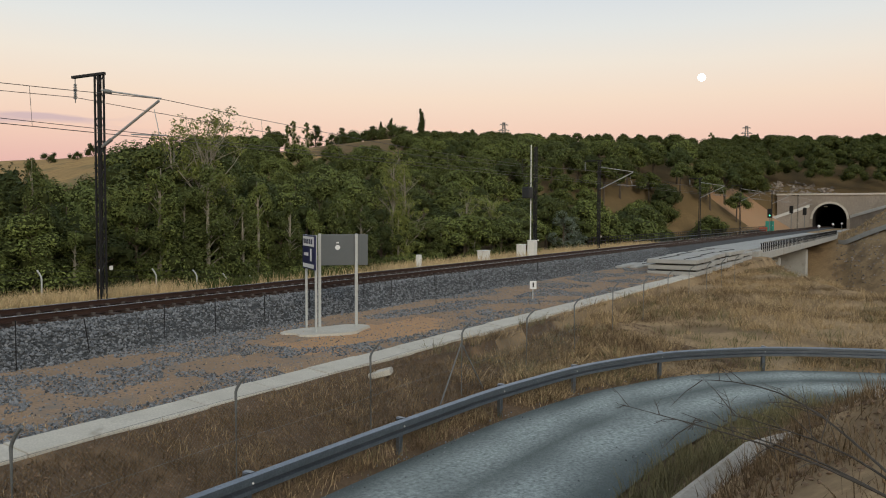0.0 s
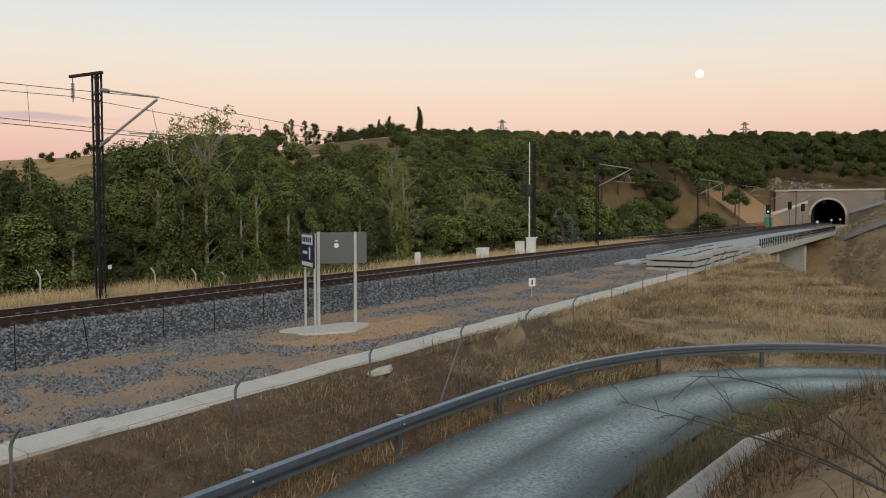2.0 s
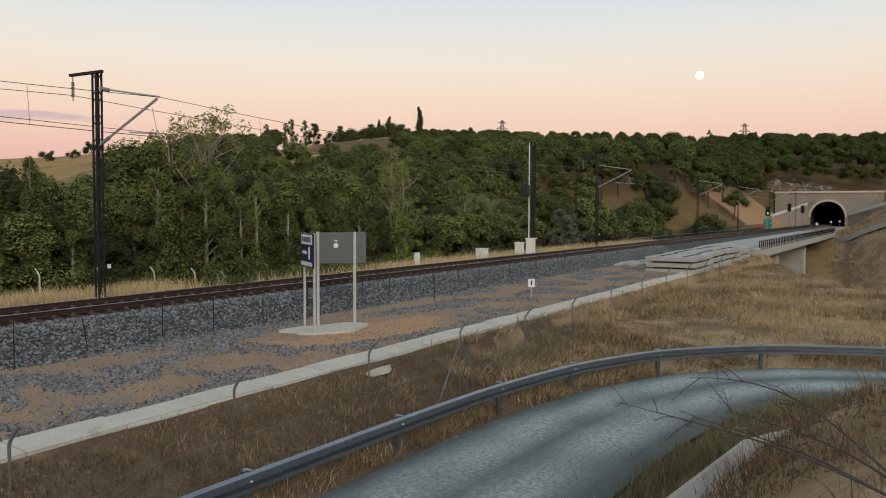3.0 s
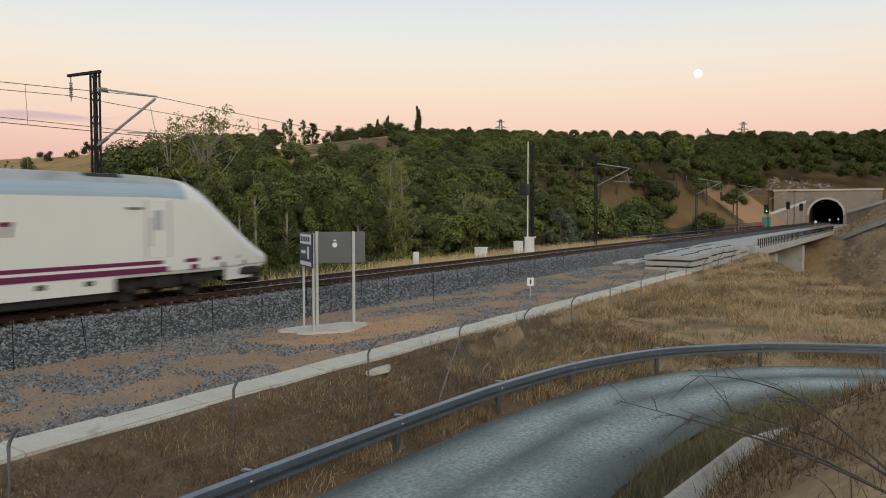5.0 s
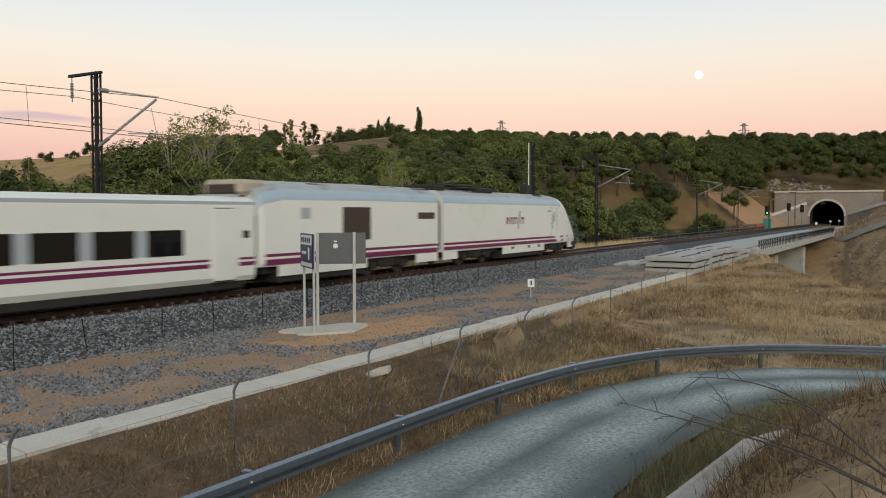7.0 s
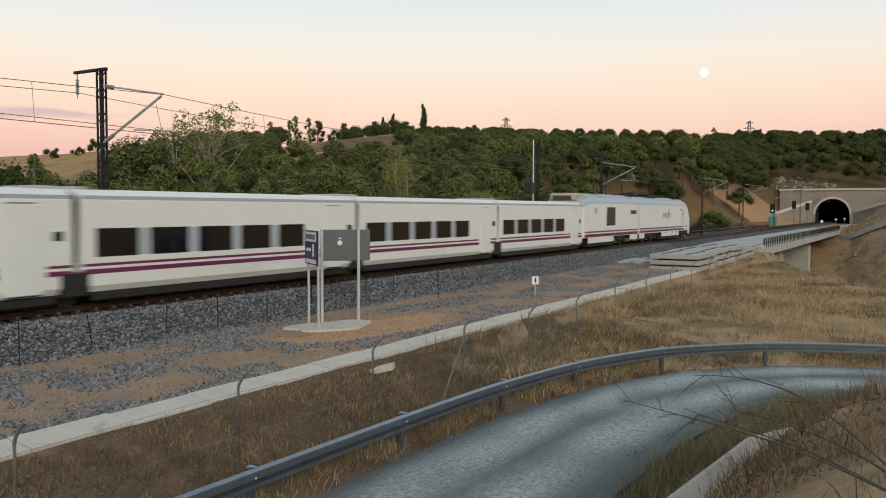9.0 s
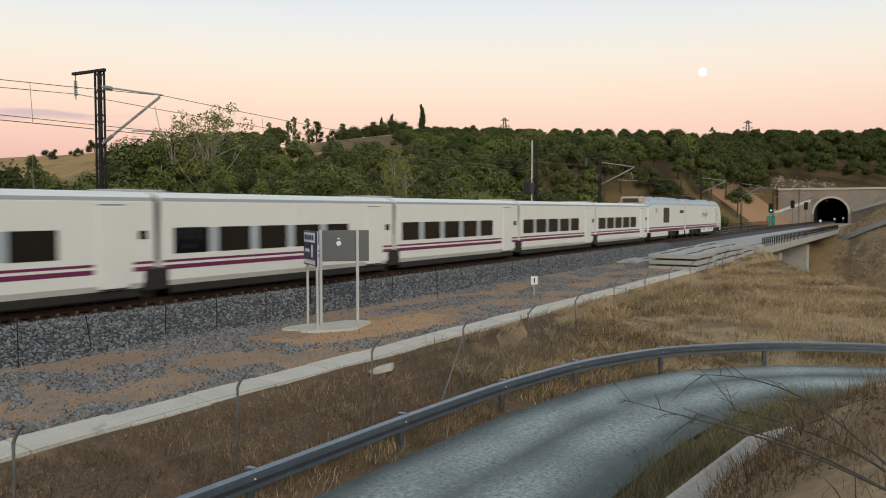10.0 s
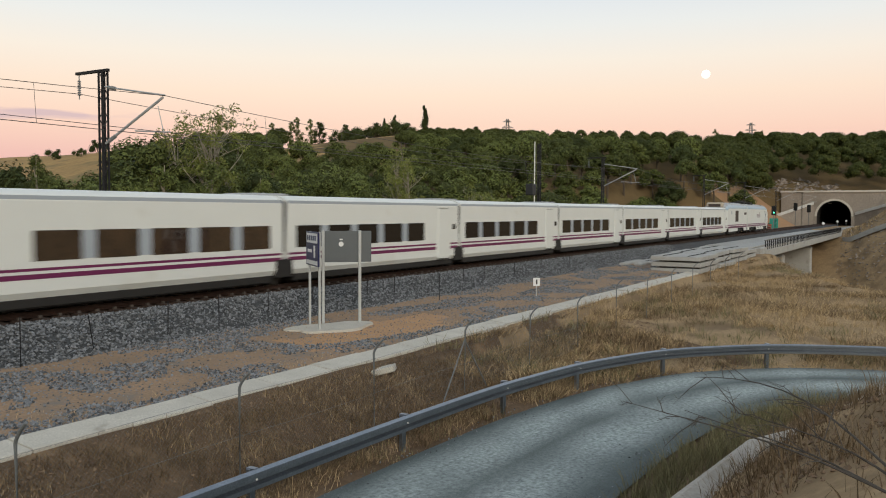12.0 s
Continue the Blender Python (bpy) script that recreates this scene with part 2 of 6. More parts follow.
M["leaf_mid"] = material("green_leaves", (0.125, 0.146, 0.044), (0.082, 0.100, 0.031), 0.5, 0.7, island=0.4, per_object=0.45, spec=0.12)
# shade between the boughs, put into the colour of the crown cores
M["leaf_shade"] = material("painted_crown_shade", (0.052, 0.060, 0.021), (0.034, 0.041, 0.015), 1.5, 0.9, spec=0.05)
M["rusty_stone"] = material("rusty_stone", (0.07, 0.046, 0.037), (0.045, 0.033, 0.028), 9, 0.9, island=0.4)
M["straw_pale"] = material("pale_tall_straw", (0.60, 0.46, 0.26), (0.46, 0.345, 0.185), 0.35, 0.9, island=0.35)
M["brown_bank"] = material("brown_bank_earth", (0.175, 0.118, 0.075), (0.115, 0.078, 0.05), 0.9, 0.95, bump=1.0, fine=12, spec=0.05, dirt=(0.25, 0.165, 0.098), dirt_scale=0.6, dirt_at=0.56)
M["clod"] = material("earth_clod", (0.25, 0.165, 0.10), (0.17, 0.115, 0.075), 4, 0.95, island=0.4)
M["ditch_concrete"] = material("dirty_ditch_concrete", (0.50, 0.45, 0.38), (0.40, 0.355, 0.30), 1.2, 0.9, bump=0.3, fine=20, dirt=(0.26, 0.215, 0.155), dirt_scale=0.9, dirt_at=0.55)

# ---------------------------------------------------------------- mesh helpers
def mesh_object(name, bm, mats, parent=None, label="", smooth=False):
    data = bpy.data.meshes.new(name)
    bm.to_mesh(data)
    bm.free()
    for m in mats if isinstance(mats, (list, tuple)) else [mats]:
        data.materials.append(m)
    if smooth:
        data.polygons.foreach_set("use_smooth", [True] * len(data.polygons))
    ob = new(name, data)
    ob.parent = parent
    return tagged(ob, label)


def part(name, bm, mats, parent, label="", smooth=False):
    return mesh_object(name, bm, mats, parent, label, smooth)


def thing(name, m=None):
    ob = new(name)
    ob.matrix_basis = m or Matrix()
    return ob


def add_box(bm, lo, hi, bevel=0.0, mat=0, m=None):
    r = bmesh.ops.create_cube(bm, size=1.0)
    vs = r["verts"]
    for v in vs:
        v.co = Vector([lo[i] + (v.co[i] + 0.5) * (hi[i] - lo[i]) for i in range(3)])
    fs = list({f for v in vs for f in v.link_faces})
    for f in fs:
        f.material_index = mat
    if bevel:
        r = bmesh.ops.bevel(bm, geom=list({e for v in vs for e in v.link_edges}), offset=bevel, segments=1, affect="EDGES", material=mat)
        vs = list({v for f in r["faces"] for v in f.verts} | {v for v in vs if v.is_valid})
    if m is not None:
        bmesh.ops.transform(bm, matrix=m, verts=[v for v in vs if v.is_valid])
    return vs


def box(lo, hi, bevel=0.0, m=None):
    bm = bmesh.new()
    add_box(bm, lo, hi, bevel, 0, m)
    return bm


def add_rod(bm, a, b, r0, r1=None, n=6, mat=0):
    a, b = Vector(a), Vector(b)
    r1 = r0 if r1 is None else r1
    m = (b - a).to_track_quat("Z", "Y").to_matrix()
    rings = []
    for p, r in ((a, r0), (b, r1)):
        rings.append([bm.verts.new(p + m @ Vector((math.cos(2 * math.pi * k / n) * r, math.sin(2 * math.pi * k / n) * r, 0))) for k in range(n)])
    for k in range(n):
        bm.faces.new((rings[0][k], rings[0][(k + 1) % n], rings[1][(k + 1) % n], rings[1][k])).material_index = mat
    bm.faces.new(rings[0][::-1]).material_index = mat
    bm.faces.new(rings[1]).material_index = mat


def rod(a, b, r0, r1=None, n=6):
    bm = bmesh.new()
    add_rod(bm, a, b, r0, r1, n)
    return bm


def add_path(bm, pts, radii, n=6, mat=0):
    """A round bar along a bent line."""
    pts = [Vector(p) for p in pts]
    rings = []
    for i, p in enumerate(pts):
        d = (pts[min(i + 1, len(pts) - 1)] - pts[max(i - 1, 0)]).normalized()
        m = d.to_track_quat("Z", "Y").to_matrix()
        r = radii[i] if isinstance(radii, (list, tuple)) else radii
        rings.append([bm.verts.new(p + m @ Vector((math.cos(2 * math.pi * k / n) * r, math.sin(2 * math.pi * k / n) * r, 0))) for k in range(n)])
    for a, b in zip(rings, rings[1:]):
        for k in range(n):
            bm.faces.new((a[k], a[(k + 1) % n], b[(k + 1) % n], b[k])).material_index = mat
    bm.faces.new(rings[0][::-1]).material_index = mat
    bm.faces.new(rings[-1]).material_index = mat


def extrude_profile(bm, profile, stations, mat=0, closed=True, caps=True):
    """profile: (u, v) points; stations: functions or matrices that carry (u, v) into space."""
    rings = [[bm.verts.new(m @ Vector((u, v, 0))) for u, v in profile] for m in stations]
    n = len(profile)
    for a, b in zip(rings, rings[1:]):
        for k in range(n if closed else n - 1):
            bm.faces.new((a[k], a[(k + 1) % n], b[(k + 1) % n], b[k])).material_index = mat
    if caps and closed:
        bm.faces.new(rings[0][::-1]).material_index = mat
        bm.faces.new(rings[-1]).material_index = mat


def along_x(x, y=0.0, z=0.0):
    """Station: u -> y, v -> z at that x."""
    return Matrix(((0, 0, 1, x), (1, 0, 0, y), (0, 1, 0, z), (0, 0, 0, 1)))


def lerp_list(x, pts):
    if x <= pts[0][0]:
        return pts[0][1]
    for (a, za), (b, zb) in zip(pts, pts[1:]):
        if x <= b:
            k = (x - a) / (b - a)
            return za + (zb - za) * k
    return pts[-1][1]


def smooth01(x):
    x = min(1.0, max(0.0, x))
    return x * x * (3 - 2 * x)


# ---------------------------------------------------------------- the lie of the land
BRIDGE_0, BRIDGE_1, PORTAL = 86.0, 174.0, 236.0
ROAD_AXIS = [(-6.0, -15.2), (2.0, -15.2), (8.0, -15.25), (13.0, -15.28), (17.0, -15.4), (20.8, -15.9), (24.0, -17.0), (26.4, -19.0), (27.8, -21.7), (28.6, -26.0), (29.0, -32.0), (29.2, -42.0)]
ROAD_HALF = 2.15


def road_offset(x, y):
    """Signed distance from the road's axis (positive on the track's side) and the place along it."""
    best = (1e9, 0, 0)
    run = 0.0
    for (ax, ay), (bx, by) in zip(ROAD_AXIS, ROAD_AXIS[1:]):
        dx, dy = bx - ax, by - ay
        length = math.hypot(dx, dy)
        k = min(1, max(0, ((x - ax) * dx + (y - ay) * dy) / length ** 2))
        px, py = ax + k * dx, ay + k * dy
        d = math.hypot(x - px, y - py)
        if d < best[0]:
            side = dx * (y - ay) - dy * (x - ax)
            best = (d, math.copysign(d, side), run + k * length)
        run += length
    return best[1], best[2]


def road_level(s):
    return -2.0 - 0.014 * max(0.0, s - 14.0)


# height of the land across the line, from the near bank over the formation to the hollow behind
NEAR_BANK = [(-12.9, -2.0), (-11.5, -2.1), (-9.8, -1.50), (-9.2, -1.29), (-8.3, -1.24), (-2.6, -1.0), (-1.6, -0.5), (1.6, -0.5), (4.4, -0.6), (7.0, -0.9), (14.0, -2.6), (40.0, -4.0)]


def hill(x, y):
    """The wooded hill beyond the line and the valley before it."""
    dx, dy = x - EYE.x, y - EYE.y
    r, az = math.hypot(dx, dy), math.degrees(math.atan2(dy, dx))
    start = lerp_list(az, [(-8, 190), (2, 190), (8, 175), (14, 110), (24, 75), (40, 60), (60, 70), (75, 160), (110, 200)])
    end = start + lerp_list(az, [(0, 150), (10, 160), (30, 190), (45, 200), (52, 260), (60, 420), (110, 460)])
    top = lerp_list(az, [(0, 28), (9, 27.5), (14, 25.5), (22, 24.5), (30, 24), (34, 25.5), (40, 22.5), (45, 19), (50, 23), (56, 26), (60, 28), (110, 32)])
    k = smooth01((r - start) / (end - start)) ** 0.9
    return -3.5 + (top + 3.5) * k + noise.noise((x * 0.02, y * 0.02, 3)) * 1.2 * smooth01((r - start) / 60)


def land(x, y):
    """Height of the ground at a place."""
    z = lerp_list(y, NEAR_BANK)
    if y < -8.4:
        d, s = road_offset(x, y)
        lvl = road_level(s)
        if abs(d) < 2.25:
            z = lvl - 0.12
        elif d > 0:
            # dry bank from the formation down to the road
            top = -1.42 - 0.012 * max(0, x - 24)
            foot = lerp_list(d, [(2.25, lvl - 0.12), (2.7, lvl + 0.02), (4.2, lvl - 0.08), (9.0, lvl + 0.35), (26.0, -1.5)])
            if y > -9.5:
                z = z
            else:
                k = smooth01((x - 17) / 8)
                z = z * (1 - k) + min(top, foot) * k if d > 3.8 else lvl + (z - lvl) * (1 - k) * smooth01((d - 2.25) / 1.2) + 0.0
        else:
            steep = lerp_list(-d, [(2.25, lvl - 0.12), (2.6, lvl + 0.02), (3.3, lvl + 0.22), (4.4, -0.75), (5.6, 0.45), (6.6, 1.0), (7.4, 1.2), (12.0, 1.6), (60.0, 6.0)])
            flat = lerp_list(-d, [(2.25, lvl - 0.12), (2.6, lvl), (3.4, lvl + 0.1), (4.6, lvl + 0.75), (7.0, lvl + 1.35), (12.0, 0.2), (60.0, 6.0)])
            z = steep + (flat - steep) * smooth01((x - 9) / 8)
    # the ravine under the bridge, running across the line
    crest = lerp_list(y, [(-40, 40), (-20, 50), (-14, 66), (-9, 84), (8, 88), (40, 90)])
    far = lerp_list(y, [(-60, 150), (-24, 168), (-9, 178), (8, 182), (40, 180)])
    bed = -15.0
    if x > crest:
        down = z + (bed - z) * smooth01((x - crest) / 44)
        rest = -0.6 + max(0.0, -10.5 - y) * 0.70
        up = bed + (min(rest, 8) - bed) * smooth01((x - (far - 34)) / 34)
        z = max(down, up) if x > far - 34 else down
    h = hill(x, y)
    if y > 8:
        z = z + (max(h, z) - z) * smooth01((y - 8) / 30) if x > crest else z + (h - z) * smooth01((y - 8) / 30)
    if x > far - 10:
        # the cutting round the portal and the hill over it
        off = abs(y + 1.6)
        if x < PORTAL + 1:
            side = -0.6 + max(0.0, off - 9.0) * 0.75
            z = max(z, min(h, side)) if y > -10 else z
        else:
            z = min(max(h, 8.4), 8.4 + (x - PORTAL - 1) * 0.30, 34.0)
    rough = 0.0
    if y < -9.4 and x < 110:
        # hummocks on the banks, none on the road
        away = smooth01((abs(road_offset(x, y)[0]) - 2.4) / 1.0)
        rough = away * (0.10 * noise.noise((x * 0.8, y * 0.8, 6)) + 0.06 * noise.noise((x * 2.1, y * 2.1, 8))) * smooth01((-9.4 - y) / 0.8)
        rough += away * smooth01((x - 20) / 15) * 0.28 * noise.noise((x * 0.22, y * 0.3, 11))
    return z + noise.noise((x * 0.35, y * 0.35, 0)) * 0.05 + rough


def spaced(a, b, steps):
    """Grid lines between a and b with given step by place."""
    out = [a]
    while out[-1] < b:
        out.append(out[-1] + lerp_list(out[-1], steps))
    return out


def build_ground():
    xs = spaced(-1400, 2600, [(-1400, 160), (-160, 30), (-30, 3), (-6, 0.5), (34, 0.6), (60, 1.5), (130, 3), (260, 5), (400, 25), (900, 120)])
    ys = spaced(-1400, 2600, [(-1400, 160), (-160, 25), (-60, 4), (-30, 0.6), (-19, 0.32), (6, 0.5), (14, 1.5), (60, 4), (300, 10), (500, 40), (900, 120)])
    xs = sorted([x for x in xs if abs(x - PORTAL - 0.8) > 2.5] + [PORTAL - 1.5, PORTAL + 0.5, PORTAL + 1.1, PORTAL + 3.2])
    bm = bmesh.new()
    grid = [[bm.verts.new((x, y, land(x, y) if abs(x) < 1200 and abs(y) < 1300 else 24.0)) for y in ys] for x in xs]
    for i in range(len(xs) - 1):
        for j in range(len(ys) - 1):
            f = bm.faces.new((grid[i][j], grid[i + 1][j], grid[i + 1][j + 1], grid[i][j + 1]))
            c = f.calc_center_median()
            r = math.hypot(c.x - EYE.x, c.y - EYE.y)
            if PORTAL < c.x < PORTAL + 1.2 and abs(c.y + 1.6) < 4.6:
                bm.faces.remove(f)      # the tunnel mouth
                continue
            if ((c.x - 21.8) / 4.6) ** 2 + ((c.y + 6.35) / 1.25) ** 2 < 1 + 0.7 * noise.noise((c.x * 0.9, c.y * 0.9, 7)) or (6.5 < c.y < 21 and 186 < c.x < PORTAL):
                f.material_index = 4
            elif c.y > 10 or c.x > PORTAL:
                az = math.degrees(math.atan2(c.y - EYE.y, c.x - EYE.x))
                bare = r > 330 or (az > 47.5 and r > 120) or (33.5 < az < 42 and r > 225) or (39.5 < az < 42.5 and 165 < r < 215)
                f.material_index = 3 if bare else 2
            elif -8.4 < c.y < 3 and c.x < 100:
                f.material_index = 0
            elif c.y > 3:
                f.material_index = 1
            else:
                brown = c.x + 9 * noise.noise((c.x * 0.25, c.y * 0.25, 1)) < 27
                f.material_index = 1 if (c.y < -18.4 or not brown) else 5
    ob = mesh_object("ground", bm, [M["soil"], M["straw_ground"], M["forest_floor"], M["field"], M["orange_soil"], M["brown_bank"]], smooth=True)
    return tagged(ob, "dry earth and straw-covered ground with a wooded valley", "ground", kind="structure")


def strip(name, mats, line, width, level, lift=0.03, rim=0.0):
    """A road-like sheet along a line."""
    bm = bmesh.new()
    pts = []
    for (ax, ay), (bx, by) in zip(line, line[1:]):
        for k in range(8):
            pts.append((ax + (bx - ax) * k / 8, ay + (by - ay) * k / 8))
    pts.append(line[-1])
    # round the corners
    for _ in range(6):
        pts = [pts[0]] + [((a[0] + 2 * b[0] + c[0]) / 4, (a[1] + 2 * b[1] + c[1]) / 4) for a, b, c in zip(pts, pts[1:], pts[2:])] + [pts[-1]]
    rows = []
    for i, (x, y) in enumerate(pts):
        a, b = pts[max(0, i - 1)], pts[min(len(pts) - 1, i + 1)]
        t = Vector((b[0] - a[0], b[1] - a[1], 0)).normalized()
        nrm = Vector((-t.y, t.x, 0))
        row = []
        for k in range(13):
            u = -1 + 2 * k / 12
            p = Vector((x, y, 0)) + nrm * u * width
            crown = 0.05 * (1 - u * u) - 0.10 * (abs(u) > 0.97)
            row.append(bm.verts.new((p.x, p.y, level(p.x, p.y) + lift + crown)))
        rows.append(row)
    for a, b in zip(rows, rows[1:]):
        for k in range(12):
            bm.faces.new((a[k], b[k], b[k + 1], a[k + 1]))
    ob = mesh_object(name, bm, mats, smooth=True)
    # how far the wheels have worn each lane
    worn = ob.data.attributes.new("worn", "FLOAT", "POINT")
    lane = [min(1.0, max(0.0, 1.25 - abs(abs(-1 + 2 * k / 12) - 0.40) / 0.36)) for k in range(13)]
    worn.data.foreach_set("value", [min(1.0, max(0.0, lane[i % 13] * 0.95 + 0.5 * noise.noise((v.co.x * 0.45, v.co.y * 1.1, 4)) - 0.10)) for i, v in enumerate(ob.data.vertices)])
    return ob, pts


def build_road():
    ob, pts = strip("road", M["gravel_road"], ROAD_AXIS, ROAD_HALF, lambda x, y: road_level(road_offset(x, y)[1]), 0.05)
    tagged(ob, "grey compacted gravel service road bending past the bank", "road", kind="structure")
    return pts


build_ground()
road_pts = build_road()


def share(name, data, parent, at, label=""):
    """Another piece on the same mesh."""
    ob = new(name, data)
    ob.parent = parent
    ob.location = at
    return ob


def build_track():
    rail_profile = [(-0.075, -0.172), (0.075, -0.172), (0.075, -0.16), (0.012, -0.14), (0.012, -0.045), (0.036, -0.03), (0.036, -0.004), (-0.036, -0.004), (-0.036, -0.03), (-0.012, -0.045), (-0.012, -0.14), (-0.075, -0.16)]
    track = thing("railway_track")
    tagged(track, "single rusty railway track on stained sleepers in grey ballast", "railway track", kind="structure")
    for y in (-0.87, 0.87):
        bm = bmesh.new()
        extrude_profile(bm, rail_profile, [along_x(x, y) for x in (-90, 0, 60, 120, 232, 290)])
        rail = part("rail", bm, M["rail_rust"], track)
        bm = bmesh.new()
        extrude_profile(bm, [(-0.033, -0.003), (0.033, -0.003), (0.028, 0.004), (-0.028, 0.004)], [along_x(x, y) for x in (-90, 290)])
        part("rail_head", bm, M["rail_head"], rail, "polished running surface")
    bm = bmesh.new()
    extrude_profile(bm, [(-1.30, -0.40), (-1.30, -0.205), (-1.24, -0.19), (1.24, -0.19), (1.30, -0.205), (1.30, -0.40)], [along_x(-0.13), along_x(0.13)])
    for y in (-0.87, 0.87):
        for side in (-0.13, 0.13):
            add_box(bm, (-0.05, y + side - 0.035, -0.19), (0.05, y + side + 0.035, -0.125), 0, 1)
    sleeper = part("sleeper", bm, [M["rusty_sleeper"], M["clip"]], track)
    sleeper.location = (-10, 0, 0)
    for k in range(1, 230):
        share("sleeper", sleeper.data, track, (-10 + 0.6 * k, 0, 0))
    bm = bmesh.new()
    for k in range(230, 420):
        add_box(bm, (-10.13 + 0.6 * k, -1.3, -0.4), (-9.87 + 0.6 * k, 1.3, -0.19))
    tagged(part("far_sleepers", bm, M["rusty_sleeper"], track), kind="stuff")
    return track


track = build_track()


def build_ballast():
    bm = bmesh.new()
    prof = [(-3.05, -1.06), (-2.05, -0.36), (-1.72, -0.255), (1.72, -0.255), (2.05, -0.36), (2.9, -0.85)]
    stations = [along_x(-90 + 2.0 * k) for k in range(190)]
    rings = []
    for m in stations:
        x = m.translation.x
        rings.append([bm.verts.new((x, u + 0.08 * noise.noise((x * 0.4, u, 5)), v)) for u, v in prof])
    for a, b in zip(rings, rings[1:]):
        for k in range(len(prof) - 1):
            bm.faces.new((a[k], b[k], b[k + 1], a[k + 1])).material_index = 1 if k == 2 else 0
    ob = mesh_object("ballast_bed", bm, [M["ballast_bed"], M["rusty_bed"]])
    return tagged(ob, "grey crushed-stone ballast bed, rust-brown between the rails", "ballast", kind="structure")


build_ballast()


def build_channel():
    kerb = thing("drain_kerb")
    tagged(kerb, "long weathered pale concrete drain kerb along the embankment", "kerb", kind="structure")
    rng = random.Random(31)
    x = -6.0
    while x < 58.5:
        length = 2.0
        bm = bmesh.new()
        w = rng.uniform(-0.02, 0.02)
        prof = [(-9.14 + w, -1.80), (-9.14 + w, -1.26), (-9.11 + w, -1.23), (-8.42 + w, -1.16), (-8.38 + w, -1.19), (-8.38 + w, -1.7)]
        dz = rng.uniform(-0.012, 0.012)
        extrude_profile(bm, [(u, v + dz) for u, v in prof], [along_x(x + 0.012), along_x(x + length - 0.012)])
        part("kerb_block", bm, M["concrete"], kerb)
        x += length
    return kerb


build_channel()


def build_bridge():
    bridge = thing("railway_bridge")
    tagged(bridge, "pale concrete railway viaduct with dark railings over the ravine", "bridge", kind="structure")
    near, away = -8.3, 4.6
    bm = bmesh.new()
    prof = [(near, -0.62), (near, -1.0), (near + 2.0, -1.3), (near + 2.4, -2.6), (away - 2.4, -2.6), (away - 2.0, -1.3), (away, -1.0), (away, -0.62)]
    extrude_profile(bm, prof, [along_x(x) for x in (BRIDGE_0, 130, BRIDGE_1)])
    part("deck", bm, M["new_concrete"], bridge)
    for y in (near, away):
        part("edge_beam", box((BRIDGE_0, y - 0.16, -1.72), (BRIDGE_1, y + 0.16, -0.95), 0.04), M["new_concrete"], bridge)
        part("handrail", box((BRIDGE_0, y - 0.05, -0.02), (BRIDGE_1, y + 0.05, 0.06)), M["galvanised"], bridge)
        n = 70
        post = part("railing_post", box((-0.10, -0.05, -0.95), (0.10, 0.05, -0.02)), M["mast"], bridge)
        post.location = (BRIDGE_0 + 0.5, y, 0)
        for k in range(1, n):
            share("railing_post", post.data, bridge, (BRIDGE_0 + 0.5 + k * (BRIDGE_1 - BRIDGE_0 - 1.0) / (n - 1), y, 0))
        for z in (-0.68, -0.36):
            part("railing_bar", box((BRIDGE_0, y - 0.02, z - 0.02), (BRIDGE_1, y + 0.02, z + 0.02)), M["dull_steel"], bridge)
    for x in (112, 142):
        part("pier", box((x - 0.8, -6.6, -18), (x + 0.8, 2.6, -2.6), 0.2), M["new_concrete"], bridge)
    for x, w in ((BRIDGE_0 - 2.5, 3.0), (BRIDGE_1 - 1.0, 4.0)):
        part("abutment", box((x, near - 0.1, -9), (x + w, away, -0.66), 0.1), M["new_concrete"], bridge)
    part("walkway", box((BRIDGE_0 - 8, -7.9, -0.64), (BRIDGE_1 + 50, -6.2, -0.5), 0.03), M["new_concrete"], bridge)
    return bridge


build_bridge()


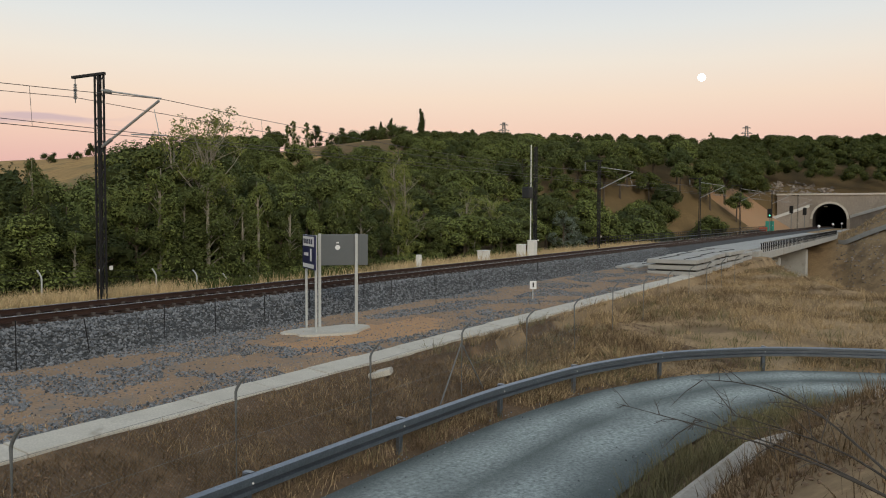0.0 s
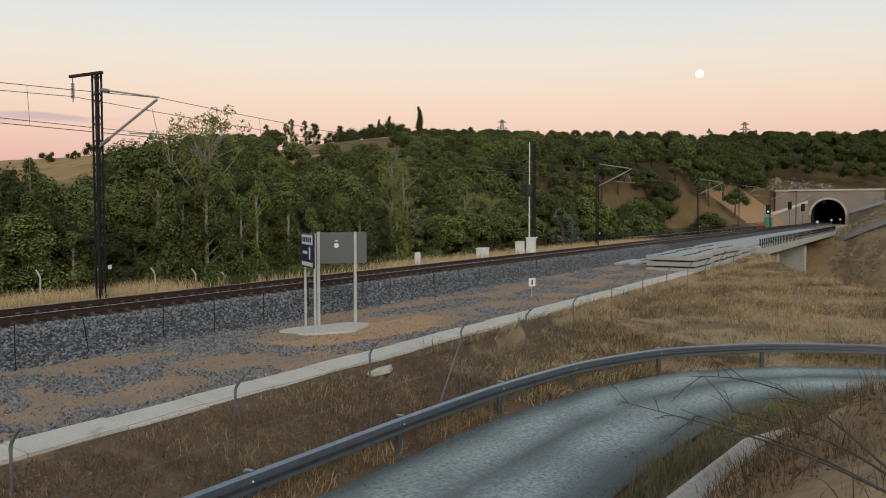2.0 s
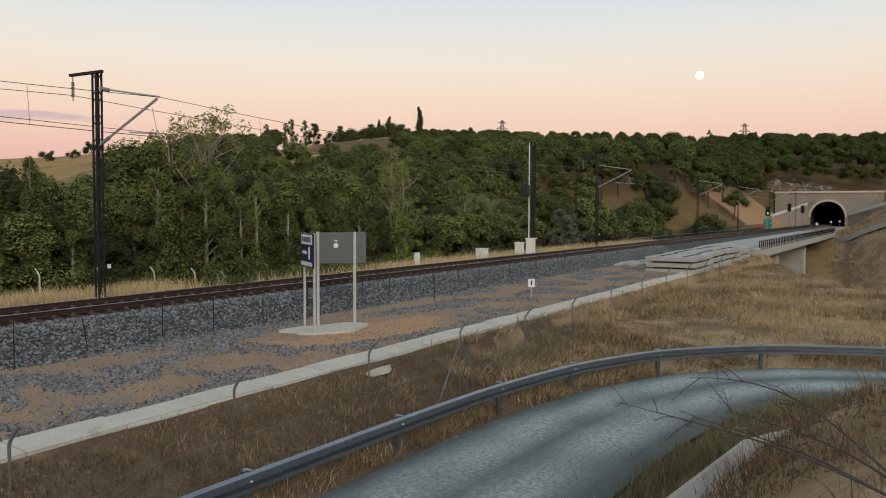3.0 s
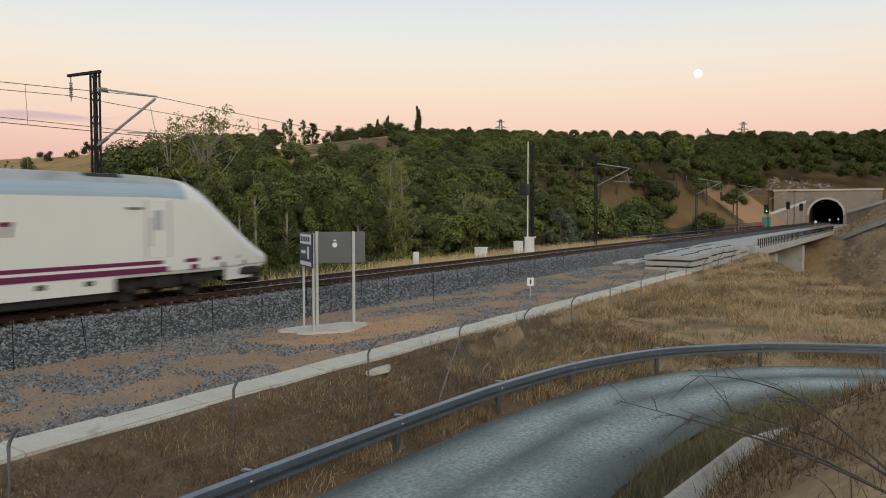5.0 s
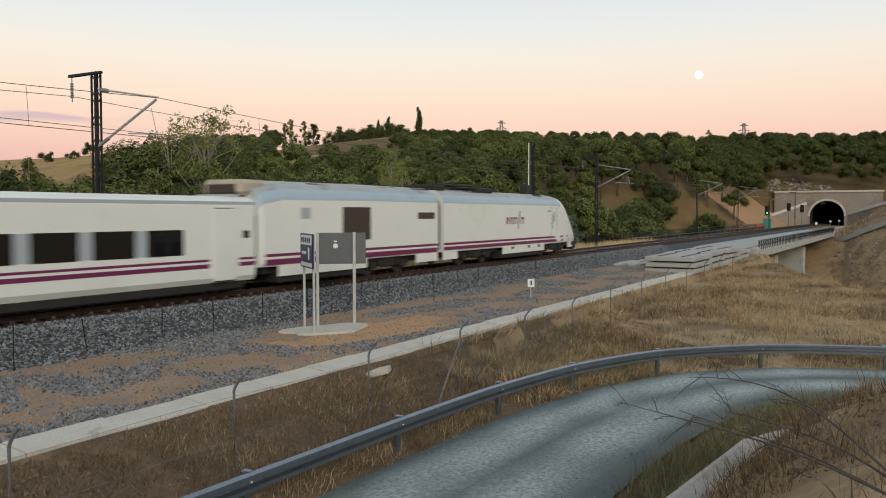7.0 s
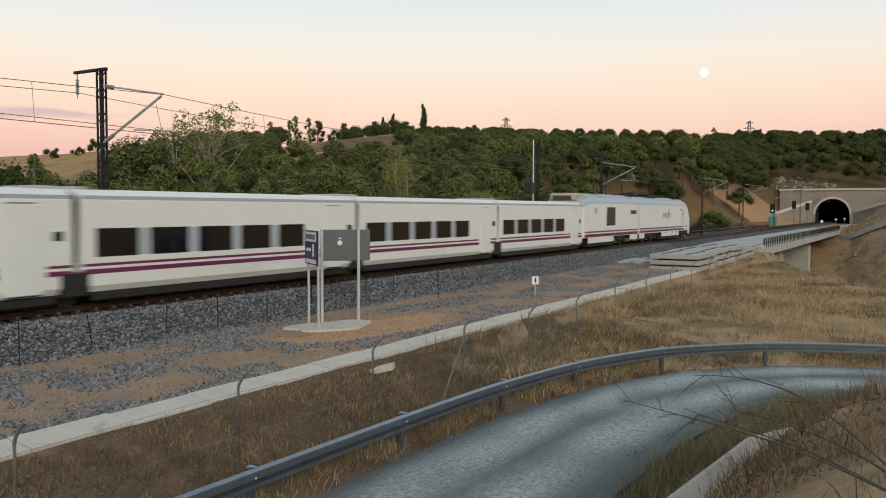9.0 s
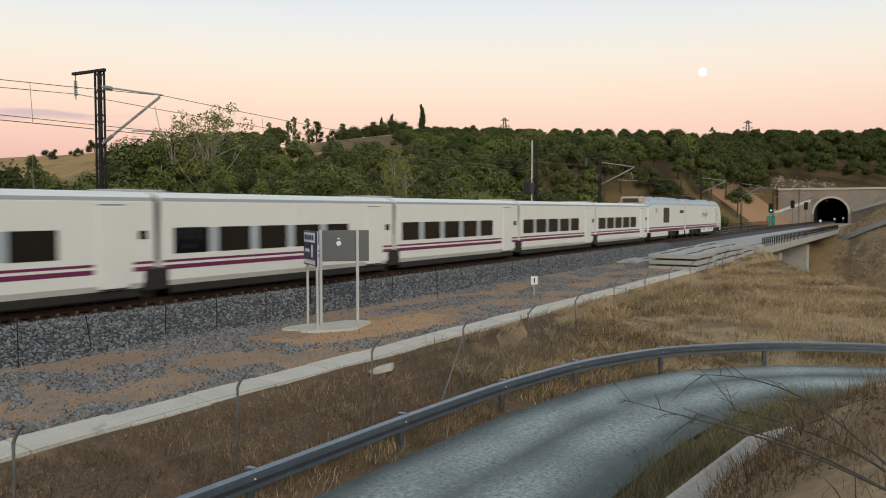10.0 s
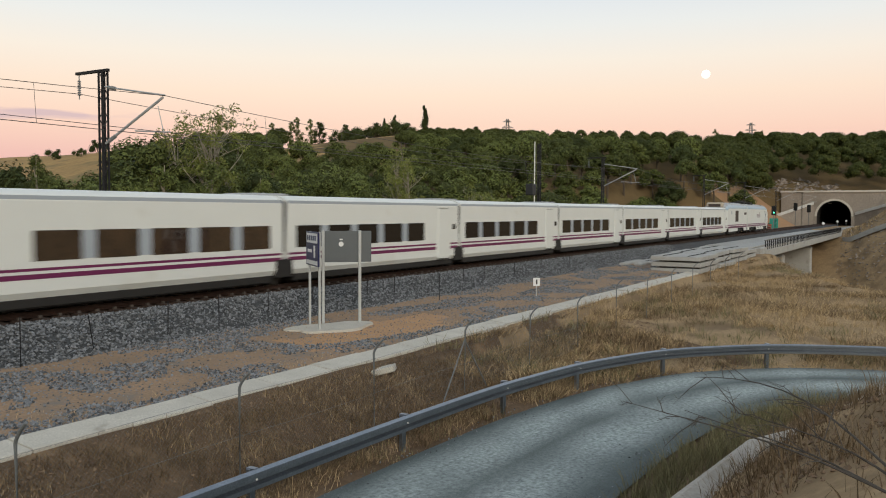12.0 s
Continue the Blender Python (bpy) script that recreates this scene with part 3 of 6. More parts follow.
def build_portal():
    portal = thing("tunnel_portal")
    tagged(portal, "stained concrete tunnel portal with a round arched mouth", "tunnel", kind="structure")
    mid, half, spring, n = -1.6, 4.1, 1.9, 24
    x0, x1 = PORTAL, PORTAL + 1.2
    arch = [(-half, -0.9), (-half, spring)] + [(-half * math.cos(math.pi * k / n), spring + half * math.sin(math.pi * k / n)) for k in range(1, n)] + [(half, spring), (half, -0.9)]
    outer = []
    for u, v in arch:
        outer.append(((-13 if u < 0 else 13), v) if v <= spring else (u / half * 13, 8.2))
    outer[1], outer[-2] = (-13, 8.2), (13, 8.2)
    bm = bmesh.new()
    rows = [([bm.verts.new((x, mid + u, v)) for u, v in arch], [bm.verts.new((x, mid + u, v)) for u, v in outer]) for x in (x0, x1)]
    for k in range(len(arch) - 1):
        bm.faces.new((rows[0][0][k], rows[0][0][k + 1], rows[0][1][k + 1], rows[0][1][k]))
        bm.faces.new((rows[0][1][k], rows[0][1][k + 1], rows[1][1][k + 1], rows[1][1][k]))
    part("portal_wall", bm, M["portal_concrete"], portal)
    bm = bmesh.new()
    rings = [[bm.verts.new((x, mid + u, v)) for u, v in arch] for x in (x0 + 0.004, x0 + 30, x0 + 70)]
    for a, b in zip(rings, rings[1:]):
        for k in range(len(arch) - 1):
            bm.faces.new((a[k], b[k], b[k + 1], a[k + 1]))
        bm.faces.new((a[0], b[0], b[-1], a[-1]))
    bm.faces.new(rings[-1])
    part("tunnel_bore", bm, M["soot"], portal, "dark sooty tunnel lining", smooth=False)
    bm = bmesh.new()
    ring = [[bm.verts.new((x, mid + u * s, spring + (v - spring) * s)) for u, v in arch[1:-1]] for x, s in ((x0 - 0.12, 1.0), (x0 - 0.12, 1.13), (x0 + 0.05, 1.13), (x0 + 0.05, 1.0))]
    for a, b in zip(ring, ring[1:] + ring[:1]):
        for k in range(len(ring[0]) - 1):
            bm.faces.new((a[k], a[k + 1], b[k + 1], b[k]))
    part("arch_ring", bm, M["concrete"], portal)
    part("coping", box((x0 - 0.3, mid - 13.2, 8.2), (x1 + 0.2, mid + 13.2, 8.7), 0.05), M["concrete"], portal)
    # sloping wing wall with a pale coping beside the mouth
    for side, far_y, top0, top1, reach in ((-1, -17.5, 2.2, 5.6, 16.0), (1, 13.0, 5.0, 1.0, 16.0)):
        a, b = Vector((x0, mid + side * 4.9, 0)), Vector((x0 - reach * 0.6, far_y, 0))
        bm = bmesh.new()
        lo = [bm.verts.new((p.x + t, p.y, -3.0)) for p in (a, b) for t in (0, 0.8)]
        hi = [bm.verts.new((p.x + t, p.y, z)) for p, z in ((a, top0), (b, top1)) for t in (0, 0.8)]
        for i, j in ((0, 1), (1, 3), (3, 2), (2, 0)):
            bm.faces.new((lo[i], lo[j], hi[j], hi[i]))
        bm.faces.new((hi[0], hi[1], hi[3], hi[2]))
        wall = part("wing_wall", bm, M["portal_concrete"], portal)
        bm = bmesh.new()
        extrude_profile(bm, [(-0.3, 0), (1.0, 0), (1.0, 0.75), (-0.3, 0.75)], [Matrix(((1, 0, 0, p.x), (0, 0, 1, p.y), (0, 1, 0, z + 0.004), (0, 0, 0, 1))) for p, z in ((a, top0), (b, top1))])
        part("wing_coping", bm, M["white_stone"], wall, "pale concrete coping")
    for y in (-2.6, 1.4):
        part("tunnel_light", box((x0 + 2.4, mid + y - 0.6, 5.2), (x0 + 2.8, mid + y + 0.2, 5.4), 0.03), M["white_paint"], portal)
    return portal


build_portal()

# ---------------------------------------------------------------- plants
def eye_place(az, dist):
    a = radians(az)
    return EYE.x + math.cos(a) * dist, EYE.y + math.sin(a) * dist


def leaf_blade(bm, rng, p, out, s, jitter=0.38):
    nrm = (out + Vector((rng.gauss(0, jitter), rng.gauss(0, jitter), rng.gauss(0, jitter) + 0.2))).normalized()
    a = nrm.orthogonal().normalized()
    a.rotate(Matrix.Rotation(rng.uniform(0, 6.28), 3, nrm))
    b = nrm.cross(a)
    v = [bm.verts.new(p + a * s * u + b * s * w) for u, w in ((-0.55, -0.2), (0.6, -0.05), (-0.05, 0.42))]
    bm.faces.new(v)


def ball_pattern():
    bm = bmesh.new()
    bmesh.ops.create_icosphere(bm, subdivisions=2, radius=1.0)
    bm.verts.ensure_lookup_table()
    out = [v.co.copy() for v in bm.verts], [[v.index for v in f.verts] for f in bm.faces]
    bm.free()
    return out


BALL = ball_pattern()


def lobe(bm, rng, c, r, leaves, leaf, squash=0.8, core=0.72):
    """A leafy bough: a dense uneven inside coloured as shade, and blades standing out all round it."""
    def reach(d):
        return r * (1 + 0.34 * noise.noise(d * 1.7 + c * 1.3) + 0.22 * noise.noise(d * 4.5 + c))

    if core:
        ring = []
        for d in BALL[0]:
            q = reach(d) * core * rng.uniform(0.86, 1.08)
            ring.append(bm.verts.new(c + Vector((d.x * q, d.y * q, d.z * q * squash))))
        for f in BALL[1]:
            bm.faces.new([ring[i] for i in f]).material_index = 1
    for _ in range(leaves):
        d = Vector((rng.gauss(0, 1), rng.gauss(0, 1), rng.gauss(0.25, 1))).normalized()
        q = reach(d) * rng.uniform(0.62, 1.06) ** 0.6
        leaf_blade(bm, rng, c + Vector((d.x * q, d.y * q, d.z * q * squash)), d, leaf * rng.uniform(0.6, 1.35))


def limb(trunk, rng, a, b, r):
    mid = a.lerp(b, 0.5) + Vector((rng.gauss(0, 0.12), rng.gauss(0, 0.12), rng.uniform(0, 0.2))) * (b - a).length * 0.4
    add_path(trunk, [a, mid, b], [r, r * 0.65, r * 0.25], 5)


HEIGHT = {"pine": 7.0, "broad": 9.5, "poplar": 8.0, "cypress": 7.0, "bush": 2.4, "bare": 9.0}


def tree_mesh(kind, seed):
    """Trunk and crown of a tree as high as HEIGHT says."""
    rng = random.Random(seed)
    trunk, crown = bmesh.new(), bmesh.new()
    h = HEIGHT[kind]
    if kind == "pine":
        lean = Vector((rng.uniform(-0.4, 0.4), rng.uniform(-0.4, 0.4), 0))
        top = Vector((0, 0, h * 0.72)) + lean
        add_path(trunk, [(0, 0, -1.0), lean * 0.4 + Vector((0, 0, h * 0.4)), top], [0.20, 0.15, 0.08], 6)
        for k in range(12):
            # boughs spread evenly over a dome
            a = k * 2.4 + rng.uniform(-0.3, 0.3)
            q = ((k + 0.4) / 12) ** 0.5
            z = h * (0.88 - 0.34 * q ** 2.2 + rng.uniform(-0.04, 0.03))
            c = Vector((math.cos(a) * 2.15 * q, math.sin(a) * 2.15 * q, z)) + lean
            limb(trunk, rng, top * rng.uniform(0.6, 0.95), c, 0.06)
            lobe(crown, rng, c, rng.uniform(0.85, 1.2), 215, 0.25, 0.8, 0.70)
    elif kind == "broad":
        add_path(trunk, [(0, 0, -1.0), (0.1, 0, h * 0.35), (0.25, 0.2, h * 0.88)], [0.22, 0.16, 0.03], 6)
        for k in range(24):
            t = rng.uniform(0.12, 1.0)
            a = rng.uniform(0, 6.28)
            w = 2.3 * math.sin(math.pi * min(0.95, 0.22 + 0.72 * t)) * rng.uniform(0.45, 1.0)
            c = Vector((math.cos(a) * w, math.sin(a) * w, h * (0.04 + 0.87 * t)))
            limb(trunk, rng, Vector((0.1, 0.1, max(0.3, c.z - rng.uniform(0.8, 1.8)))), c, 0.07)
            lobe(crown, rng, c, rng.uniform(0.6, 1.05), 260, 0.185, 1.05, 0.62 if k % 4 else 0)
    elif kind == "poplar":
        add_path(trunk, [(0, 0, -1.0), (0, 0.05, h * 0.5), (0.1, 0, h * 0.96)], [0.13, 0.09, 0.02], 6)
        for k in range(26):
            t = (k + rng.random()) / 26
            w = 1.25 * math.sin(math.pi * min(0.98, 0.20 + 0.76 * t)) * rng.uniform(0.2, 1.0)
            a = rng.uniform(0, 6.28)
            c = Vector((math.cos(a) * w, math.sin(a) * w, h * (0.06 + 0.88 * t)))
            limb(trunk, rng, Vector((0, 0, max(0.3, c.z - 0.8))), c, 0.035)
            lobe(crown, rng, c, rng.uniform(0.38, 0.62) * (1.15 - 0.5 * t), 210, 0.125, 1.35, 0.6 if k % 3 else 0)
    elif kind == "cypress":
        add_path(trunk, [(0, 0, -0.5), (0, 0, h * 0.6)], [0.14, 0.05], 6)
        for k in range(16):
            t = k / 15
            w = 0.78 * math.sin(math.pi * min(0.97, 0.28 + 0.68 * t))
            lobe(crown, rng, Vector((rng.gauss(0, 0.1), rng.gauss(0, 0.1), h * (0.07 + 0.87 * t))), w * rng.uniform(0.8, 1.05) + 0.1, 120, 0.2, 1.3)
    elif kind == "bush":
        for k in range(9):
            c = Vector((rng.gauss(0, 0.8), rng.gauss(0, 0.8), rng.uniform(0.3, 1.7)))
            add_path(trunk, [(0, 0, -0.3), c * 0.5, c], [0.05, 0.03, 0.01], 4)
            lobe(crown, rng, c, rng.uniform(0.45, 0.8), 240, 0.13, 0.95, 0.6)
    elif kind == "bare":
        spine = [Vector((0, 0, -1.0)), Vector((0.1, 0, h * 0.4)), Vector((0.3, 0.1, h * 0.7)), Vector((0.5, 0, h))]
        add_path(trunk, spine, [0.15, 0.11, 0.06, 0.015], 6)
        tips = []
        for _ in range(26):
            z = rng.uniform(0.25, 0.88) * h
            d = Vector((rng.gauss(0, 0.75), rng.gauss(0, 0.75), 1.3)).normalized()
            a = Vector((0.3 * z / h, 0.05, z))
            b = a + d * rng.uniform(1.2, 2.8)
            limb(trunk, rng, a, b, 0.032)
            for _ in range(4):
                e = a.lerp(b, rng.uniform(0.4, 1.0))
                f = e + Vector((rng.gauss(0, 0.5), rng.gauss(0, 0.5), rng.uniform(0.2, 0.9)))
                add_path(trunk, [e, f], [0.015, 0.005], 3)
                tips.append(f)
        for f in tips:
            if rng.random() < 0.5:
                lobe(crown, rng, f, rng.uniform(0.25, 0.5), 60, 0.13, 0.9, 0)
    return trunk, crown


LIBRARY = {}


def tree_prototype(kind, leaf, variant, label, name, bark="bark"):
    key = (kind, leaf, variant)
    if key not in LIBRARY:
        trunk, crown = tree_mesh(kind, hash_seed(key))
        root = thing(name)
        tagged(root, label, "tree" if kind != "bush" else "bush")
        part("trunk", trunk, M[bark], root)
        part("crown", crown, [M[leaf], M["leaf_shade"]], root)
        LIBRARY[key] = root
        return root, True
    return LIBRARY[key], False


def hash_seed(key):
    return sum((i + 1) * ord(c) for i, c in enumerate(str(key)))


def plant(kind, leaf, x, y, scale=1.0, turn=0.0, variant=0, label="", name="tree", sink=0.0, bark="bark", group="", stretch=1.0):
    root, fresh = tree_prototype(kind, leaf, variant, label, name, bark)
    m = Matrix.LocRotScale((x, y, land(x, y) - sink), Euler((0, 0, turn)), None)
    ob = root if fresh else copy_thing(root, m)
    ob.matrix_basis = m
    ob.scale = (scale, scale, scale * stretch)
    if group:
        tagged(ob, group=group)
    return ob


PINE = "stone pine with a rounded dark green crown on the hillside"
BROAD = "tall dense broadleaf tree in the hollow behind the line"
POPLAR = "slim yellow-green poplar close behind the railway"
BARE = "half-bare poplar with pale branches behind the line"


def grown(kind, leaf, az, dist, top, variant=0, label="", name="tree", bark="bark", group="", width=1.0):
    """A tree on that bearing from the bank whose crown ends at the height top."""
    x, y = eye_place(az, dist)
    g = land(x, y)
    s = max(0.25, (top - g) / HEIGHT[kind])
    wide = width * min(1.25, max(0.62, s))
    return plant(kind, leaf, x, y, wide, az * 7.3 % 6.28, variant, label, name, bark=bark, group=group, stretch=s / wide)


rng = random.Random(7)
# close trees behind the line, by bearing: height of the canopy
CANOPY = [(18, 3.0), (22, 3.2), (26, 3.6), (30, 4.4), (34, 5.6), (36, 6.6), (38.5, 7.0), (41, 5.4), (43, 5.2), (45, 7.4), (46.8, 9.0), (48.5, 8.3), (50, 8.0), (51.5, 7.9), (52.8, 7.0), (53.8, 5.2), (55, 4.6), (56.5, 4.9), (58, 5.4), (60, 5.4), (63, 5.6)]
az = 17.0
while az < 63:
    for row, (y0, y1) in enumerate(((11.0, 13.0), (14.5, 18.0), (20.0, 25.0))):
        bearing = az + rng.uniform(-0.6, 0.6)
        y = rng.uniform(y0, y1)
        d = (y - EYE.y) / math.sin(radians(bearing))
        top = lerp_list(bearing, CANOPY) * (0.55, 0.85, 1.0)[row] * rng.uniform(0.86, 1.06) + 0.012 * (d - 45)
        dark = rng.random()
        leaf = "leaf_dark" if dark < 0.38 else ("leaf_mid" if dark < 0.7 else "leaf_poplar")
        if bearing < 31 and rng.random() < 0.7:
            grown("pine", "leaf_pine" if dark > 0.35 else "leaf_mid", bearing, d, top + 0.4, rng.randrange(5), PINE, "pine_tree", group="trees behind the line", width=1.25)
        else:
            grown("broad", leaf, bearing, d, top, rng.randrange(4), BROAD, "broadleaf_tree", group="trees behind the line", width=1.15)
    az += 1.35
# singled-out trees
for bearing, y, top, kind, leaf, bark in ((43.3, 10.8, 4.9, "poplar", "leaf_poplar", "pale_bark"), (42.7, 11.4, 3.6, "poplar", "leaf_poplar", "pale_bark"), (45.6, 11.2, 3.4, "poplar", "leaf_mid", "pale_bark"), (33.6, 10.6, 3.6, "poplar", "leaf_yellow", "pale_bark"), (33.1, 10.9, 2.9, "poplar", "leaf_yellow", "pale_bark"), (51.2, 10.6, 3.2, "broad", "leaf_mid", "bark"), (57.4, 11.2, 5.3, "poplar", "leaf_mid", "pale_bark")):
    grown(kind, leaf, bearing, (y - EYE.y) / math.sin(radians(bearing)), top, 1, POPLAR, "poplar_tree", bark, "poplars behind the line")
for bearing, y, top in ((47.2, 12.5, 7.2), (45.9, 13.0, 7.9), (48.6, 14.0, 6.8), (33.2, 12.2, 6.4), (34.1, 12.8, 6.6), (28.6, 13.5, 4.4), (26.9, 14.0, 4.2)):
    grown("bare", "leaf_yellow", bearing, (y - EYE.y) / math.sin(radians(bearing)), top, int(bearing) % 3, BARE, "bare_tree", "pale_bark", "poplars behind the line")
for bearing, y, top in ((22.0, 8.8, 3.2), (21.4, 9.4, 2.6)):
    grown("broad", "leaf_silver", bearing, (y - EYE.y) / math.sin(radians(bearing)), top, 2, "silvery grey-green tree beside the masts", "silver_tree")
for bearing in (36.2, 37.9, 39.6, 41.2, 44.4, 46.6, 48.2, 49.8, 53.6, 55.0, 30.6, 28.2, 25.4):
    y = rng.uniform(10.3, 11.6)
    grown("poplar", "leaf_mid" if rng.random() < 0.6 else "leaf_poplar", bearing, (y - EYE.y) / math.sin(radians(bearing)), lerp_list(bearing, CANOPY) * rng.uniform(0.45, 0.72), rng.randrange(3), POPLAR, "poplar_tree", "pale_bark", "poplars behind the line", 1.2)
# low growth before the trees
for k in range(26):
    bearing = 18 + k * 1.7 + rng.uniform(-0.5, 0.5)
    y = rng.uniform(9.3, 11.0)
    x, y = eye_place(bearing, (y - EYE.y) / math.sin(radians(bearing)))
    plant("bush", "leaf_mid" if rng.random() < 0.6 else "leaf_poplar", x, y, rng.uniform(0.5, 0.95), rng.uniform(0, 6.28), rng.randrange(3), "low green bush at the edge of the trees", "bush", group="bushes behind the fence")

# pines over the hillside, the nearest as trees of their own
spots = []
cells = collections.defaultdict(list)
tries = 0
while tries < 16000:
    tries += 1
    b = rng.uniform(0.6, 47.5)
    near = lerp_list(b, [(2, 242), (7, 240), (9, 185), (12, 130), (18, 100), (30, 78), (47, 80)])
    r = math.sqrt(rng.uniform(near ** 2, (near + 170) ** 2))
    x, y = eye_place(b, r)
    bare = (33.5 < b < 42 and r > 152) or (188 < x < PORTAL + 6 and y < 14) or (39.5 < b < 42.5 and 165 < r < 215) or r > 300 + (60 if b < 14 else 0)
    if bare or not (y > 13 or x > PORTAL + 7) or noise.noise((x * 0.05, y * 0.05, 20)) > 0.62:
        continue
    size = rng.uniform(0.8, 1.15) * lerp_list(b, [(8, 1.55), (14, 1.4), (22, 1.15), (30, 1.0)])
    # crowns stay under the line of the ridge
    g = land(x, y)
    size = min(size, (EYE.z + r * math.tan(radians(lerp_list(b, [(0, 4.45), (10, 4.75), (22, 5.15), (30, 5.3)]) + 0.6 * rng.random() ** 2)) - g + 0.6) / 7.0)
    if size < 0.6:
        continue
    gap, cx, cy = 4.6 * size, int(x // 12), int(y // 12)
    if any(math.hypot(x - px, y - py) < gap for i in (-1, 0, 1) for j in (-1, 0, 1) for px, py in cells[cx + i, cy + j]):
        continue
    cells[cx, cy].append((x, y))
    spots.append((r, x, y, size))
# a loose stand on the slope between the ravine and the cutting
for _ in range(900):
    x, y = rng.uniform(112, 196), rng.uniform(11.5, 34)
    size = rng.uniform(0.95, 1.35)
    cx, cy = int(x // 12), int(y // 12)
    if (x > 184 and y < 20) or any(math.hypot(x - px, y - py) < 4.4 * size for i in (-1, 0, 1) for j in (-1, 0, 1) for px, py in cells[cx + i, cy + j]):
        continue
    cells[cx, cy].append((x, y))
    spots.append((math.hypot(x - EYE.x, y - EYE.y), x, y, size))
spots.sort()
joined = []
for k, (r, x, y, size) in enumerate(spots):
    leaf = ("leaf_pine", "leaf_pine", "leaf_mid", "leaf_pine", "leaf_pine", "leaf_dark")[rng.randrange(6)]
    if k < 290:
        plant("pine", leaf, x, y, size, rng.uniform(0, 6.28), rng.randrange(4), PINE, "pine_tree", sink=0.6, group="pines on the hill")
    else:
        joined.append((x, y, size, rng.uniform(0, 6.28), rng.randrange(4)))


def far_pines(spots):
    """The pines farther up the hill, joined as one wood."""
    verts, faces, inner, base = [], [], [], 0
    for x, y, size, turn, kind in spots:
        crown = [c for c in LIBRARY["pine", "leaf_pine", kind].children if c.name.startswith("crown")][0].data
        v = np.empty(len(crown.vertices) * 3)
        crown.vertices.foreach_get("co", v)
        v = v.reshape(-1, 3) * size
        c, s = math.cos(turn), math.sin(turn)
        verts.append(np.stack([v[:, 0] * c - v[:, 1] * s + x, v[:, 0] * s + v[:, 1] * c + y, v[:, 2] + land(x, y) - 0.6], -1))
        f = np.empty(len(crown.polygons) * 3, int)
        crown.polygons.foreach_get("vertices", f)
        faces.append(f.reshape(-1, 3) + base)
        k = np.empty(len(crown.polygons), int)
        crown.polygons.foreach_get("material_index", k)
        inner.append(k)
        base += len(v)
    data = bpy.data.meshes.new("far_pine_wood")
    data.from_pydata(np.concatenate(verts).tolist(), [], np.concatenate(faces).tolist())
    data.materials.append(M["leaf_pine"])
    data.materials.append(M["leaf_shade"])
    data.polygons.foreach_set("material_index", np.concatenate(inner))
    return tagged(new("far_pine_wood", data), "pine wood on the far hillside", "trees", kind="stuff")


if joined:
    far_pines(joined)
# scrub dotted over the bare hill and a hedge along the hilltop
for bearing, d, size in ((56.3, 300, 1.7), (54.7, 285, 1.3), (58.4, 260, 1.2), (53.7, 300, 2.0)):
    x, y = eye_place(bearing, d)
    plant("bush", "leaf_dark", x, y, size, bearing, int(d) % 3, "dark scrub bush on the bare straw hill", "bush", group="scrub on the hill")
for k in range(16):
    bearing = 33.2 + 0.33 * k + rng.uniform(-0.1, 0.1)
    x, y = eye_place(bearing, 240 + rng.uniform(-6, 6))
    plant("bush", "leaf_dark" if k % 3 else "leaf_mid", x, y, rng.uniform(1.2, 2.1), k, k % 3, "dense garden shrub along the hilltop", "bush", group="hedge on the hilltop")
# cypresses and garden trees on the hilltop
for bearing, el, tall in ((31.99, 7.45, 6.6), (34.15, 6.75, 5.5), (34.85, 6.5, 5.0), (33.7, 6.1, 3.4)):
    d = 246
    top = EYE.z + d * math.tan(radians(el))
    grown("cypress", "leaf_dark", bearing, d, top, 0, "slender dark cypress on the hilltop", "cypress_tree", group="hilltop trees", width=1.25)
for bearing, el, kind in ((37.6, 6.05, "broad"), (36.9, 5.8, "bush"), (36.2, 5.75, "bush"), (35.4, 6.2, "broad"), (33.2, 6.2, "broad"), (40.0, 6.4, "poplar"), (40.9, 6.5, "poplar"), (41.3, 6.2, "poplar"), (39.4, 6.2, "broad"), (42.6, 6.1, "poplar"), (28.4, 6.0, "broad"), (27.1, 5.4, "broad"), (24.9, 5.45, "broad"), (23.4, 5.3, "broad"), (21.7, 5.5, "bare"), (17.9, 5.4, "broad"), (12.2, 5.6, "poplar"), (9.3, 5.4, "poplar")):
    d = 250 if bearing > 20 else 330
    grown(kind, "leaf_poplar" if kind == "poplar" else ("leaf_dark" if kind != "bare" else "brown_weed"), bearing, d, EYE.z + d * math.tan(radians(el)), 0, "garden tree standing on the hilltop skyline", "hilltop_tree", group="hilltop trees", width=1.25)

# ---------------------------------------------------------------- moon and far pylons
def sky_place(az, el, dist):
    a, e = radians(az), radians(el)
    return EYE + Vector((math.cos(a) * math.cos(e), math.sin(a) * math.cos(e), math.sin(e))) * dist


def build_moon():
    bm = bmesh.new()
    bmesh.ops.create_icosphere(bm, subdivisions=3, radius=14.0)
    ob = mesh_object("moon", bm, M["moon"], smooth=True)
    ob.location = sky_place(12.87, 9.15, 3000)
    tagged(ob, "bright full moon in the pink evening sky", "moon")


build_moon()


